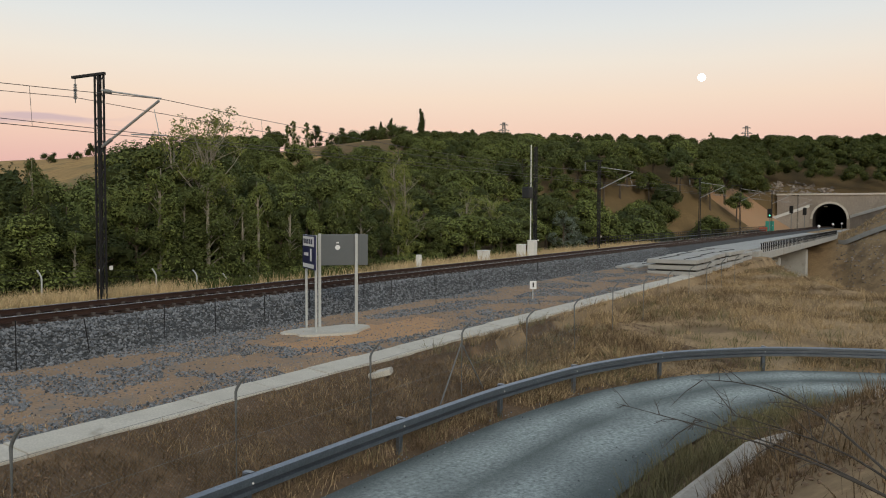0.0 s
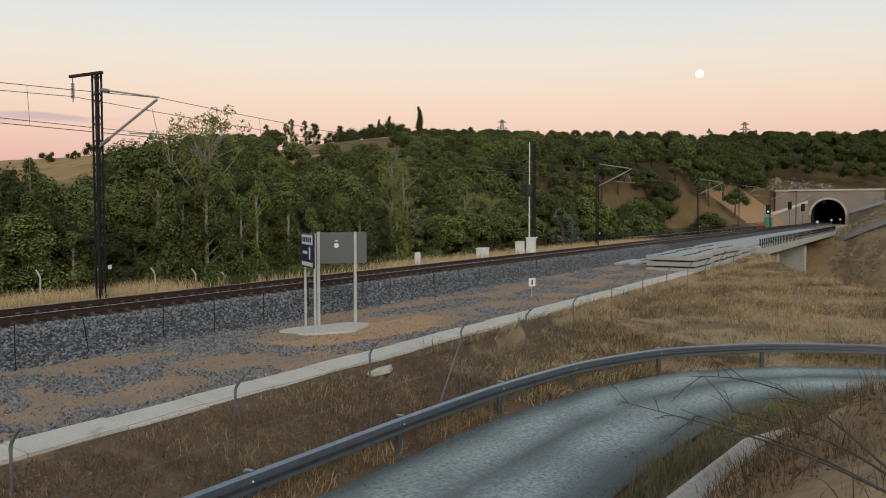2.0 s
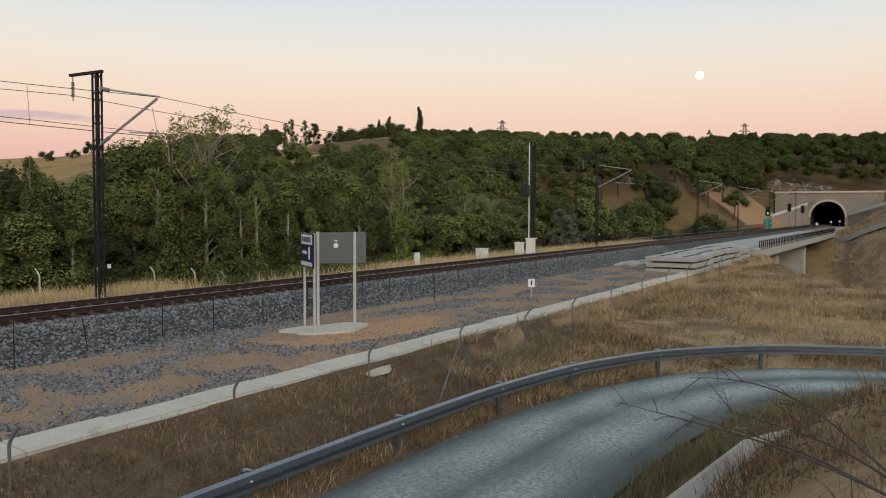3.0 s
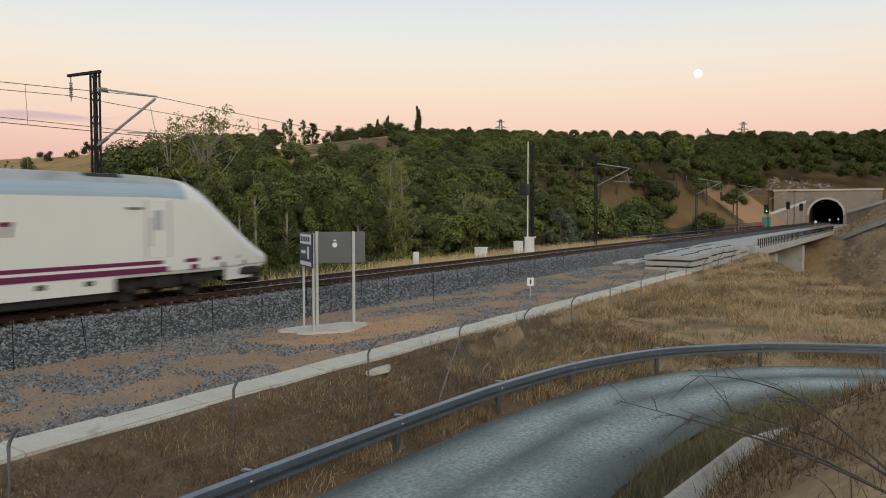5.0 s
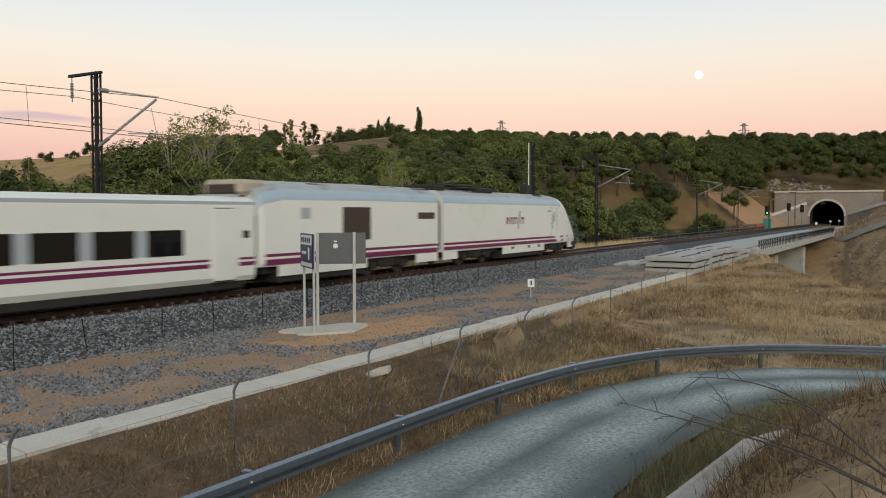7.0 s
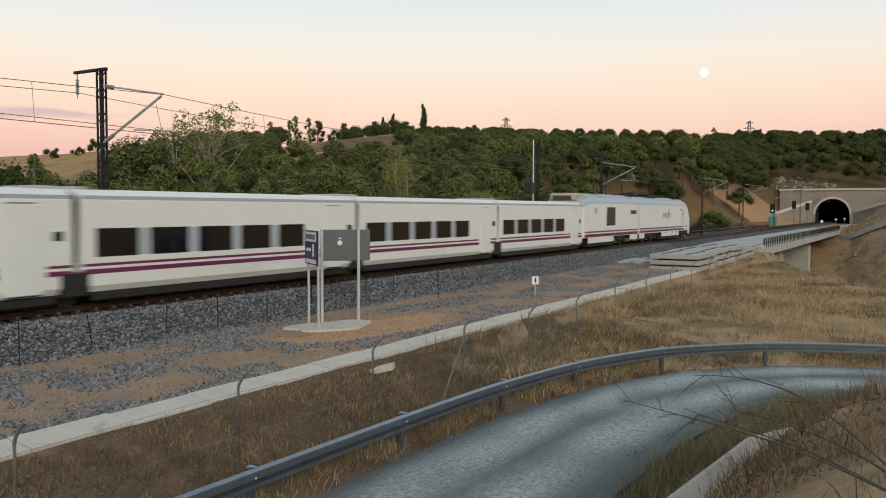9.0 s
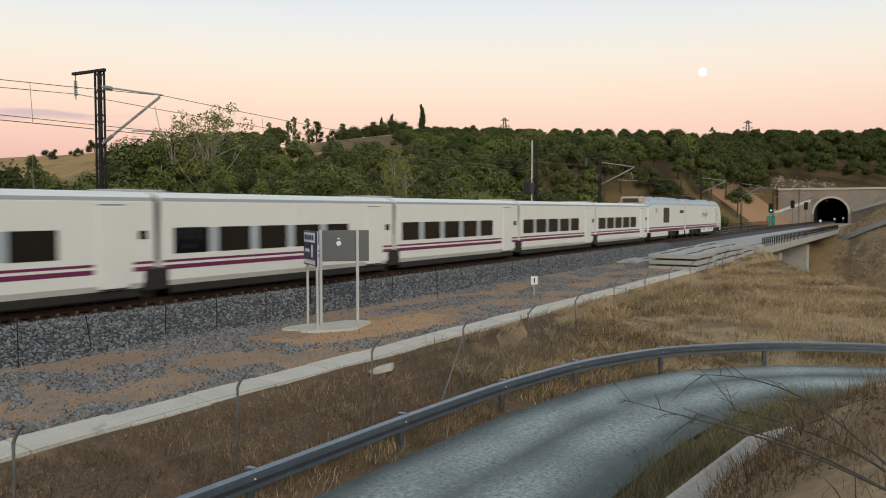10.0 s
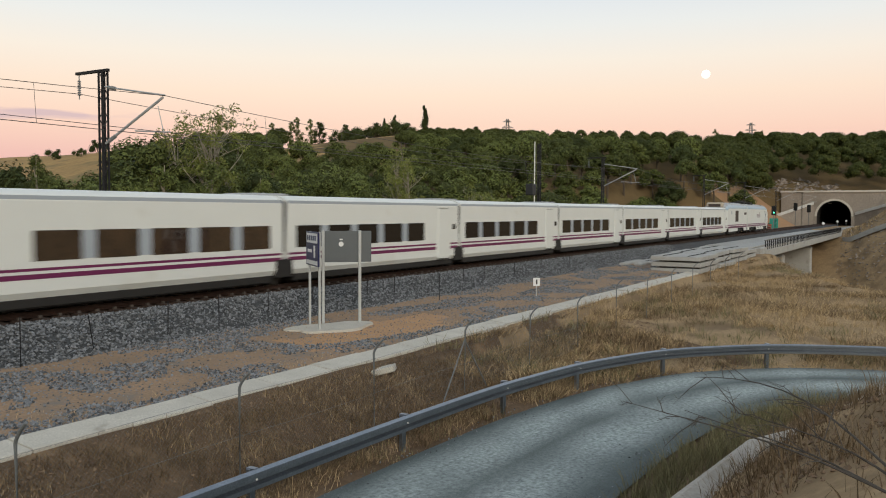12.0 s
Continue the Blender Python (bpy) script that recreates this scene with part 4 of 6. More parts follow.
def lattice(bm, h, w0, w1, bays, r, arms=()):
    """A four-legged lattice tower."""
    corners = ((-1, -1), (1, -1), (1, 1), (-1, 1))
    at = lambda k, c: Vector((c[0] * (w0 + (w1 - w0) * k / bays) / 2, c[1] * (w0 + (w1 - w0) * k / bays) / 2, h * k / bays))
    for i, c in enumerate(corners):
        add_rod(bm, at(0, c), at(bays, c), r, r, 4)
        d = corners[(i + 1) % 4]
        for k in range(bays):
            p, q = (at(k, c), at(k + 1, d)) if k % 2 else (at(k, d), at(k + 1, c))
            add_rod(bm, p, q, r * 0.6, r * 0.6, 4)
    for z, reach in arms:
        add_rod(bm, (0, -reach, z), (0, reach, z), r, r, 4)
        add_rod(bm, (0, -reach, z), (0, 0, z + reach * 0.4), r * 0.7, r * 0.7, 4)
        add_rod(bm, (0, reach, z), (0, 0, z + reach * 0.4), r * 0.7, r * 0.7, 4)


def build_pylon(az, el, dist, h):
    bm = bmesh.new()
    lattice(bm, h, 4.5, 1.2, 7, 0.22, ((h * 0.72, 4.5), (h * 0.84, 4.0), (h * 0.95, 3.0)))
    top = sky_place(az, el, dist)
    ob = mesh_object("power_pylon", bm, M["dull_steel"])
    ob.matrix_basis = Matrix.Translation((top.x, top.y, top.z - h)) @ Matrix.Rotation(radians(az + 20), 4, "Z")
    return tagged(ob, "far grey lattice power pylon on the skyline", "pylon")


build_pylon(26.19, 6.45, 560, 36)
build_pylon(9.98, 5.9, 620, 34)


# ---------------------------------------------------------------- masts and overhead line
def build_mast(x, y, h=8.3, base=-0.6, arm=True, feeder=True, turn=0):
    mast = thing("catenary_mast", pose(x, y, base))
    tagged(mast, "dark lattice steel mast carrying the overhead line", "mast", "masts along the line")
    bm = bmesh.new()
    for s in (-1, 1):
        for q in (-1, 1):
            add_box(bm, (-0.03 + s * 0.115, -0.025 + q * 0.09, 0), (0.03 + s * 0.115, 0.025 + q * 0.09, h))
    part("leg", bm, M["mast"], mast)
    bm = bmesh.new()
    n = int(h / 0.40)
    for k in range(n):
        z0, z1 = k * h / n, (k + 1) * h / n
        s = 1 if k % 2 else -1
        add_rod(bm, (-s * 0.11, -0.09, z0), (s * 0.11, -0.09, z1), 0.02, 0.02, 4)
        add_rod(bm, (s * 0.11, 0.09, z0), (-s * 0.11, 0.09, z1), 0.02, 0.02, 4)
    tagged(part("lacing", bm, M["mast"], mast), kind="stuff")
    part("footing", box((-0.45, -0.4, -0.6), (0.45, 0.4, 0.12), 0.04), M["old_concrete"], mast)
    part("mast_plate", box((0.20, -0.16, 1.35), (0.34, -0.14, 1.5)), M["white_paint"], mast)
    if feeder:
        bm = bmesh.new()
        add_box(bm, (-0.06, -0.3, h - 0.02), (0.06, 1.5, h + 0.08), 0.01)
        part("crossarm", bm, M["mast"], mast)
        bm = bmesh.new()
        add_rod(bm, (0, 1.35, h - 0.9), (0, 1.35, h), 0.02)
        for k in range(7):
            add_rod(bm, (0, 1.35, h - 0.75 + k * 0.08), (0, 1.35, h - 0.70 + k * 0.08), 0.07, 0.045, 8)
        part("insulator", bm, M["dull_steel"], mast)
    if arm:
        reach = -(y - 0.15)
        top, low = h - 0.55, h - 2.55
        bm = bmesh.new()
        add_rod(bm, (0, -0.1, top), (0, reach, 7.24), 0.036)
        add_rod(bm, (0, -0.1, low), (0, reach + 0.1, 7.18), 0.045)
        add_rod(bm, (0, reach + 1.5, 6.12), (0, reach - 0.25, 6.0), 0.028)
        add_rod(bm, (0, reach + 0.35, 6.9), (0, reach + 0.1, 6.05), 0.014)
        part("cantilever", bm, M["tube_grey"], mast, "grey tubular bracket")
        for a, b in (((0, -0.1, top), (0, reach, 7.18)), ((0, -0.1, low), (0, reach + 0.1, 7.12))):
            a, b = Vector(a), Vector(b)
            bm = bmesh.new()
            for k in range(6):
                p = a.lerp(b, 0.06 + 0.022 * k)
                add_rod(bm, p, a.lerp(b, 0.06 + 0.022 * k + 0.012), 0.075, 0.05, 8)
            part("insulator", bm, M["dull_steel"], mast)
    return mast


MASTS = [-33.0, 18.75, 71.0, 110.5, 139.0, 172.0, 212.0]
for mx in MASTS:
    build_mast(mx, 3.35)
build_mast(57.1, 3.5, 8.6, arm=False, feeder=False)


def build_wires():
    def span(name, y, z, sag, r, label):
        for a, b in zip(MASTS, MASTS[1:]):
            bm = bmesh.new()
            n = 14
            add_path(bm, [(a + (b - a) * k / n, y, z - sag * 4 * (k / n) * (1 - k / n)) for k in range(n + 1)], r, 5)
            tagged(mesh_object(name, bm, M["wire"]), label, "wire", "spans of the overhead line")

    span("messenger_wire", 0.1, 6.62, 0.62, 0.011, "thin dark messenger wire of the overhead line")
    span("contact_wire", 0.0, 5.27, 0.02, 0.012, "taut dark contact wire above the track")
    span("feeder_wire", 4.7, 7.0, 0.6, 0.012, "thin dark feeder wire slung between masts")
    span("second_contact_wire", -0.25, 5.36, -0.03, 0.010, "second thin contact wire above the track")
    for a, b in zip(MASTS[:4], MASTS[1:5]):
        for k in range(1, 11):
            q = k / 11
            bm = rod((a + (b - a) * q, 0.0, 5.27), (a + (b - a) * q, 0.1, 6.62 - 0.62 * 4 * q * (1 - q)), 0.008, 0.008, 4)
            tagged(mesh_object("dropper_wire", bm, M["wire"]), "short dropper wire between messenger and contact wire", "wire", "droppers of the overhead line")


build_wires()


def build_equipment_pole():
    pole = thing("equipment_pole", pose(55.6, 3.2, -0.6))
    tagged(pole, "white-grey pole with dark equipment box and pale cabinets", "pole")
    bm = bmesh.new()
    add_rod(bm, (0, 0, 0), (0, 0, 8.6), 0.05, 0.04, 8)
    part("shaft", bm, M["white_paint"], pole)
    bm = bmesh.new()
    for k in range(26):
        add_rod(bm, (-0.09, -0.02, 0.5 + k * 0.29), (0.09, -0.02, 0.5 + k * 0.29), 0.018, 0.018, 4)
    part("rungs", bm, M["dull_steel"], pole)
    part("transformer", box((-0.95, -0.3, 4.6), (-0.25, 0.3, 5.45), 0.06), M["tank"], pole)
    bm = bmesh.new()
    add_rod(bm, (-1.2, 0, 5.7), (0.1, 0, 5.7), 0.03)
    add_rod(bm, (-1.2, 0, 5.7), (-1.2, 0, 6.2), 0.02)
    add_rod(bm, (-0.5, 0, 5.4), (-0.5, 0, 6.0), 0.03)
    add_rod(bm, (-1.6, 0, 7.4), (0.1, 0, 7.45), 0.03)
    add_rod(bm, (-1.55, 0, 6.4), (-1.55, 0, 7.4), 0.02)
    part("brackets", bm, M["mast"], pole)
    return pole


build_equipment_pole()


def build_cabinet(x, y, w, d, h, label, z=-0.6):
    cab = thing("trackside_cabinet", pose(x, y, z))
    tagged(cab, label, "cabinet", "cabinets beside the track")
    part("body", box((-w / 2, -d / 2, 0.08), (w / 2, d / 2, h - 0.06), 0.02), M["white_paint"], cab)
    part("roof", box((-w / 2 - 0.04, -d / 2 - 0.04, h - 0.06), (w / 2 + 0.04, d / 2 + 0.04, h), 0.02), M["white_paint"], cab)
    part("door", box((-w / 2 + 0.05, -d / 2 - 0.012, 0.15), (w / 2 - 0.05, -d / 2 + 0.01, h - 0.12), 0.006), M["white_paint"], cab)
    part("plinth", box((-w / 2 - 0.08, -d / 2 - 0.08, -0.4), (w / 2 + 0.08, d / 2 + 0.08, 0.08), 0.02), M["concrete"], cab)
    return cab


build_cabinet(49.0, 3.7, 0.95, 0.5, 0.95, "low white trackside cabinet on a concrete plinth")
build_cabinet(54.6, 3.5, 0.6, 0.5, 1.2, "narrow pale cabinet at the foot of the pole")
build_cabinet(55.5, 3.0, 0.7, 0.5, 1.5, "tall pale cabinet at the foot of the pole")
bm = box((-0.16, -0.12, -0.3), (0.16, 0.12, 0.95), 0.03)
marker = tagged(mesh_object("marker_post", bm, M["white_paint"]), "short white marker post beside the track", "post")
marker.location = (40.5, 3.6, -0.55)


# ---------------------------------------------------------------- sign boards
def build_sign():
    sign = thing("station_sign", pose(0, 0, -1.05))
    tagged(sign, "two-winged sign with grey backs and blue face on posts", "sign")
    post_h = 3.15
    # wing seen from behind: runs away from the corner
    a, b = Vector((21.62, -4.24, 0)), Vector((22.78, -5.46, 0))
    d = (b - a).normalized()
    m = Matrix.Translation(a) @ Matrix.Rotation(math.atan2(d.y, d.x), 4, "Z")
    length = (b - a).length
    bm = box((0.0, 0.0, 2.08), (length, 0.05, post_h), 0.012, m)
    wing = part("board", bm, M["board_grey"], sign, "plain grey back of a board")
    for x in (0.02, 0.88 * length * 0.86):
        part("post", box((x - 0.05, -0.10, -0.1), (x + 0.05, -0.004, post_h + 0.02), 0.01, m), M["pale_post"], sign)
    bm = bmesh.new()
    r = bmesh.ops.create_cone(bm, cap_ends=True, segments=20, radius1=0.085, radius2=0.085, depth=0.008)
    bmesh.ops.transform(bm, matrix=m @ Matrix.Translation((length * 0.38, -0.006, 2.70)) @ Matrix.Rotation(radians(90), 4, "X"), verts=bm.verts)
    part("round_mark", bm, M["emblem"], wing)
    part("small_mark", box((length * 0.38 - 0.05, -0.01, 2.84), (length * 0.38 + 0.05, -0.003, 2.88), 0, m), M["emblem"], wing)
    # wing with the face, almost edge-on
    a, b = Vector((21.30, -3.86, 0)), Vector((20.28, -5.22, 0))
    d = (b - a).normalized()
    m = Matrix.Translation(a) @ Matrix.Rotation(math.atan2(d.y, d.x), 4, "Z")
    length = (b - a).length
    wing = part("board", box((0.0, -0.05, 2.02), (length, 0.0, post_h), 0.012, m), M["board_blue"], sign, "blue and white front of a board")
    for z0, z1, x0, x1 in ((2.78, 3.10, 0.06, 0.94), (2.07, 2.20, 0.06, 0.94)):
        part("white_field", box((length * x0, -0.058, z0), (length * x1, -0.05, z1), 0, m), M["emblem"], wing)
    for k in range(5):
        part("writing_bar", box((length * (0.12 + 0.155 * k), -0.066, 2.86), (length * (0.22 + 0.155 * k), -0.058, 3.02), 0, m), M["board_blue"], wing)
    part("writing_bar", box((length * 0.16, -0.062, 2.46), (length * 0.5, -0.052, 2.56), 0, m), M["emblem"], wing)
    part("writing_bar", box((length * 0.66, -0.062, 2.30), (length * 0.76, -0.052, 2.70), 0, m), M["emblem"], wing)
    for x in (0.14, length - 0.2):
        part("post", box((x - 0.04, 0.004, -0.1), (x + 0.04, 0.08, post_h), 0.01, m), M["pale_post"], sign)
    return sign


build_sign()
bm = bmesh.new()
rim = []
for k in range(26):
    q = 2 * math.pi * k / 26
    w = 1 + 0.28 * noise.noise((math.cos(q) * 1.6, math.sin(q) * 1.6, 12)) + 0.12 * math.cos(3 * q)
    rim.append((21.15 + 1.55 * w * math.cos(q) - 0.2 * math.sin(q), -4.95 + 0.95 * w * math.sin(q) - 0.25 * math.cos(q)))
lo = [bm.verts.new((x, y, -1.35)) for x, y in rim]
hi = [bm.verts.new((x + 0.05 * (21 - x), y + 0.05 * (-5 - y), -1.055)) for x, y in rim]
for k in range(len(rim)):
    bm.faces.new((lo[k], lo[(k + 1) % len(rim)], hi[(k + 1) % len(rim)], hi[k]))
bm.faces.new(hi)
tagged(mesh_object("concrete_pad", bm, M["concrete"]), "rough cast concrete pad under the sign", "concrete pad")


def build_small_sign():
    s = thing("distance_sign", pose(34.4, -6.5, land(34.4, -6.5), 0, 0, -42))
    tagged(s, "small white plate with dark figure on a pale post", "sign")
    part("post", rod((0, 0, -0.2), (0, 0, 0.62), 0.025, 0.025, 8), M["pale_post"], s)
    plate = part("plate", box((-0.17, -0.035, 0.5), (0.17, -0.015, 0.88), 0.006), M["emblem"], s)
    part("writing_bar", box((-0.035, -0.042, 0.58), (0.035, -0.036, 0.80)), M["black"], plate)
    return s


build_small_sign()


# ---------------------------------------------------------------- guard rail along the road
def build_guard_rail():
    rail = thing("guard_rail")
    tagged(rail, "galvanised steel crash barrier curving along the gravel road", "guard rail")
    pts = []
    for i, (x, y) in enumerate(road_pts):
        a, b = road_pts[max(0, i - 1)], road_pts[min(len(road_pts) - 1, i + 1)]
        t = Vector((b[0] - a[0], b[1] - a[1], 0)).normalized()
        p = Vector((x, y, 0)) + Vector((-t.y, t.x, 0)) * (ROAD_HALF + 0.12)
        p.z = road_level(road_offset(x, y)[1]) + 0.02
        if p.x > 5.0:
            pts.append((p, t))
    prof = [(0.0, 0.42), (0.085, 0.45), (0.085, 0.515), (0.0, 0.55), (0.0, 0.61), (0.085, 0.645), (0.085, 0.71), (0.0, 0.74)]
    prof = prof + [(u - 0.006, v) for u, v in prof[::-1]]
    bm = bmesh.new()
    stations = []
    for p, t in pts:
        out = Vector((t.y, -t.x, 0))
        stations.append(Matrix(((out.x, 0, t.x, p.x), (out.y, 0, t.y, p.y), (0, 1, 0, p.z), (0, 0, 0, 1))))
    extrude_profile(bm, prof, stations)
    part("beam", bm, M["galvanised"], rail)
    run, last, due = 0.0, pts[0][0], 0.2
    joint = 0
    for (p, t), m in zip(pts, stations):
        run += (p - last).length
        last = p
        if run >= due:
            due += 4.0
            post = part("post", box((-0.17, -0.5, -0.06), (-0.07, 0.74, 0.06), 0.01, m), M["galvanised"], rail)
            part("spacer_block", box((-0.10, 0.50, -0.05), (0.0, 0.68, 0.05), 0.01, m), M["galvanised"], post)
            part("cap", box((-0.17, 0.74, -0.05), (0.0, 0.755, 0.05), 0.005, m), M["galvanised"], post)
            bm = bmesh.new()
            bmesh.ops.create_icosphere(bm, subdivisions=1, radius=0.022)
            bmesh.ops.transform(bm, matrix=m @ Matrix.Translation((0.012, 0.58, 0)), verts=bm.verts)
            part("bolt", bm, M["emblem"], post)
            joint += 1
    return rail


build_guard_rail()


# ---------------------------------------------------------------- fences
def bent_post(h=2.0, r=0.026, bend=-0.26):
    bm = bmesh.new()
    add_path(bm, [(0, 0, -0.4), (0, 0, h - 0.32), (0, bend * 0.12, h - 0.25), (0, bend * 0.45, h - 0.13), (0, bend, h)], r, 8)
    return bm


def build_near_fence():
    fence = thing("chain_link_fence")
    tagged(fence, "chain-link fence on grey posts with bent tops", "fence")
    y, foot = -11.4, -2.12
    first = None
    xs = [6.35 + 4.15 * k for k in range(-3, 13)]
    for k, x in enumerate(xs):
        z = min(land(x, y), -1.9)
        if first is None:
            first = part("post", bent_post(2.02 + 0.0), M["dull_steel"], fence)
            first.location = (x, y, z)
        else:
            o = share("post", first.data, fence, (x, y, z))
            o.rotation_euler = (radians(0.8 * math.sin(k * 2.1)), radians(0.9 * math.sin(k * 1.3)), 0)
    x = xs[6]
    z = min(land(x, y), -1.9)
    for s in (-1, 1):
        part("brace", rod((x, y, z + 1.45), (x + s * 1.35, y - 0.05, z - 0.2), 0.02, 0.02, 6), M["dull_steel"], fence)
    bm = bmesh.new()
    x0, x1 = xs[0], xs[8]
    for h in (0.06, 0.85, 1.62):
        add_path(bm, [(x0 + (x1 - x0) * k / 30, y - 0.03, foot + h + 0.02 * math.sin(k)) for k in range(31)], 0.0035, 4)
    step, h = 0.085, 1.56
    n = int((x1 - x0) / step)
    for k in range(n):
        xa = x0 + k * step
        for s in (-1, 1):
            add_rod(bm, (xa, y - 0.03, foot + 0.06), (xa + s * h, y - 0.03, foot + 0.06 + h), 0.0014, 0.0014, 3)
    tagged(part("wire_mesh", bm, M["dull_steel"], fence), kind="stuff")
    return fence


build_near_fence()


def build_far_fence():
    fence = thing("boundary_fence")
    tagged(fence, "pale-posted wire boundary fence before the trees", "fence")
    first = None
    xs = [14.2, 17.0, 19.85, 22.7, 25.55, 28.0, 30.0, 31.9, 33.7, 35.6]
    top = lambda x: lerp_list(x, [(19.85, 0.46), (25.5, 0.21), (28, 0.02), (30, -0.28), (32, -0.52), (35.6, -0.8)])
    for x in xs:
        at = (x, 8.6, top(x) - 1.5)
        if first is None:
            first = part("post", bent_post(1.5, 0.035, 0.28), M["pale_post"], fence)
            first.location = at
        else:
            share("post", first.data, fence, at)
    bm = bmesh.new()
    for h in (0.3, 0.6, 0.9, 1.2, 1.45):
        add_path(bm, [(x, 8.62, top(x) - 1.5 + h) for x in xs], 0.006, 4)
    part("fence_wire", bm, M["mast"], fence)
    return fence


build_far_fence()

# thin dark stakes along the foot of the ballast
for k, (x, y, lean, h) in enumerate(((11.5, -3.15, 0, 1.2), (13.7, -2.9, -9, 1.0), (16.2, -2.85, 1, 1.12), (18.2, -2.86, 0, 1.12), (20.7, -2.6, 1, 1.05), (23.2, -2.5, 0, 1.0), (26.6, -2.5, 1, 1.05), (28.6, -2.5, -1, 1.0), (29.9, -3.95, 0, 1.1), (32.2, -2.5, 0, 1.0), (34.6, -2.5, 0, 1.0), (36.8, -2.5, 1, 1.0), (40.4, -2.5, 0, 1.0), (44.0, -2.5, 0, 1.0), (48.5, -2.5, 0, 1.0))):
    bm = bmesh.new()
    add_rod(bm, (0, 0, -0.3), (0, 0, h), 0.016, 0.016, 6)
    add_rod(bm, (0, 0, h - 0.01), (0, 0, h + 0.02), 0.024, 0.02, 6)
    ob = tagged(mesh_object("stake", bm, M["mast"]), "leaning thin dark steel stake at the ballast foot" if lean < -5 else "thin dark steel stake at the ballast foot", "stake", "stakes along the ballast")
    ob.matrix_basis = Matrix.Translation((x, y, -1.02)) @ Matrix.Rotation(radians(lean), 4, "Y")


# ---------------------------------------------------------------- stacked concrete slabs and beams
def build_slab(length, width, thick, studs=True):
    bm = bmesh.new()
    add_box(bm, (0, 0, 0), (length, width, thick), 0.03)
    if studs:
        n = int(length / 0.5)
        for k in range(n):
            for s in (0.25, 0.75):
                add_box(bm, (0.25 + k * 0.5 - 0.05, width * s - 0.05, thick), (0.25 + k * 0.5 + 0.05, width * s + 0.05, thick + 0.05), 0, 1)
    return bm


slab_first = {}


def lay_slab(x, y, z, length, width, thick, turn, studs=True):
    key = (length, width, thick, studs)
    m = pose(x, y, z, 0, 0, turn)
    if key not in slab_first:
        ob = mesh_object("concrete_slab", build_slab(length, width, thick, studs), [M["new_concrete"], M["train_under"]])
        slab_first[key] = ob
        ob.matrix_basis = m
    else:
        ob = copy_thing(slab_first[key], m)
    return tagged(ob, "pale concrete slab in a stack beside the track" if thick > 0.18 else "long pale concrete beam lying beside the track", "concrete slab", "stacked slabs")


rng = random.Random(11)
for sx, sy, layers, length in ((54.6, -9.3, 3, 5.6), (60.8, -9.1, 3, 5.6), (67.2, -8.9, 3, 5.6), (73.6, -8.7, 2, 5.6)):
    z = land(sx + 2, sy + 1) - 0.04
    for k in range(layers):
        lay_slab(sx + rng.uniform(-0.25, 0.25), sy + rng.uniform(-0.15, 0.15), z, length, 3.3, 0.30, rng.uniform(-1.5, 1.5), k == layers - 1)
        z += 0.30
        if k < layers - 1:
            for q in (0.6, 2.8, 5.0):
                bm = box((sx + q - 0.06, sy + 0.2, z), (sx + q + 0.06, sy + 2.9, z + 0.11), 0.01)
                tagged(mesh_object("timber_spacer", bm, M["bark"]), "dark timber spacer between concrete slabs", "timber", "spacers between slabs")
            z += 0.11
for k in range(15):
    bx = 60.5 + k * 3.1
    lay_slab(bx, -4.3 + rng.uniform(-0.1, 0.1), land(bx, -4) - 0.03, 3.0, 1.7, 0.16, rng.uniform(-1, 1))
for bx, by, turn in ((56.6, -3.6, 4), (58.4, -3.0, -55), (57.6, -4.4, 3)):
    lay_slab(bx, by, land(bx, by) - 0.02, 5.2, 0.55, 0.17, turn, False)


# ---------------------------------------------------------------- far signals and barriers before the tunnel
def build_signal(x, y, h, colour, label):
    s = thing("railway_signal", pose(x, y, -0.7))
    tagged(s, label, "signal", "signals before the tunnel")
    part("mast", rod((0, 0, 0), (0, 0, h), 0.09, 0.08, 8), M["dull_steel"], s)
    head = part("head", box((-0.2, -0.45, h - 0.4), (0.1, 0.45, h + 1.5), 0.1), M["black"], s)
    if colour:
        bm = bmesh.new()
        bmesh.ops.create_icosphere(bm, subdivisions=2, radius=0.16)
        bmesh.ops.translate(bm, vec=(-0.22, -0.05, h + 0.1), verts=bm.verts)
        part("lens", bm, M[colour], head, "lit green lens")
    part("base", box((-0.4, -0.4, -0.3), (0.4, 0.4, 0.15), 0.04), M["concrete"], s)
    return s


build_signal(178, 4.6, 3.4, "signal_green", "trackside signal with a lit green lens")
build_signal(214, 5.0, 4.4, "", "dark trackside signal head near the tunnel mouth")
build_signal(222, 2.9, 4.0, "", "dark trackside signal head near the tunnel mouth")
panel = tagged(mesh_object("notice_board", box((181.9, 4.3, -0.7), (182.1, 6.0, 1.6), 0.03), M["green_panel"]), "turquoise notice panel on the ground by the line", "notice board")
barrier = thing("barrier_fence", pose(172, 5.6, -0.7))
tagged(barrier, "low orange-red plastic barrier beside the line", "barrier")
for k in range(10):
    part("barrier_panel", box((k * 1.2, -0.03, 0.05), (k * 1.2 + 1.12, 0.03, 1.1), 0.01), M["red_fence"], barrier)

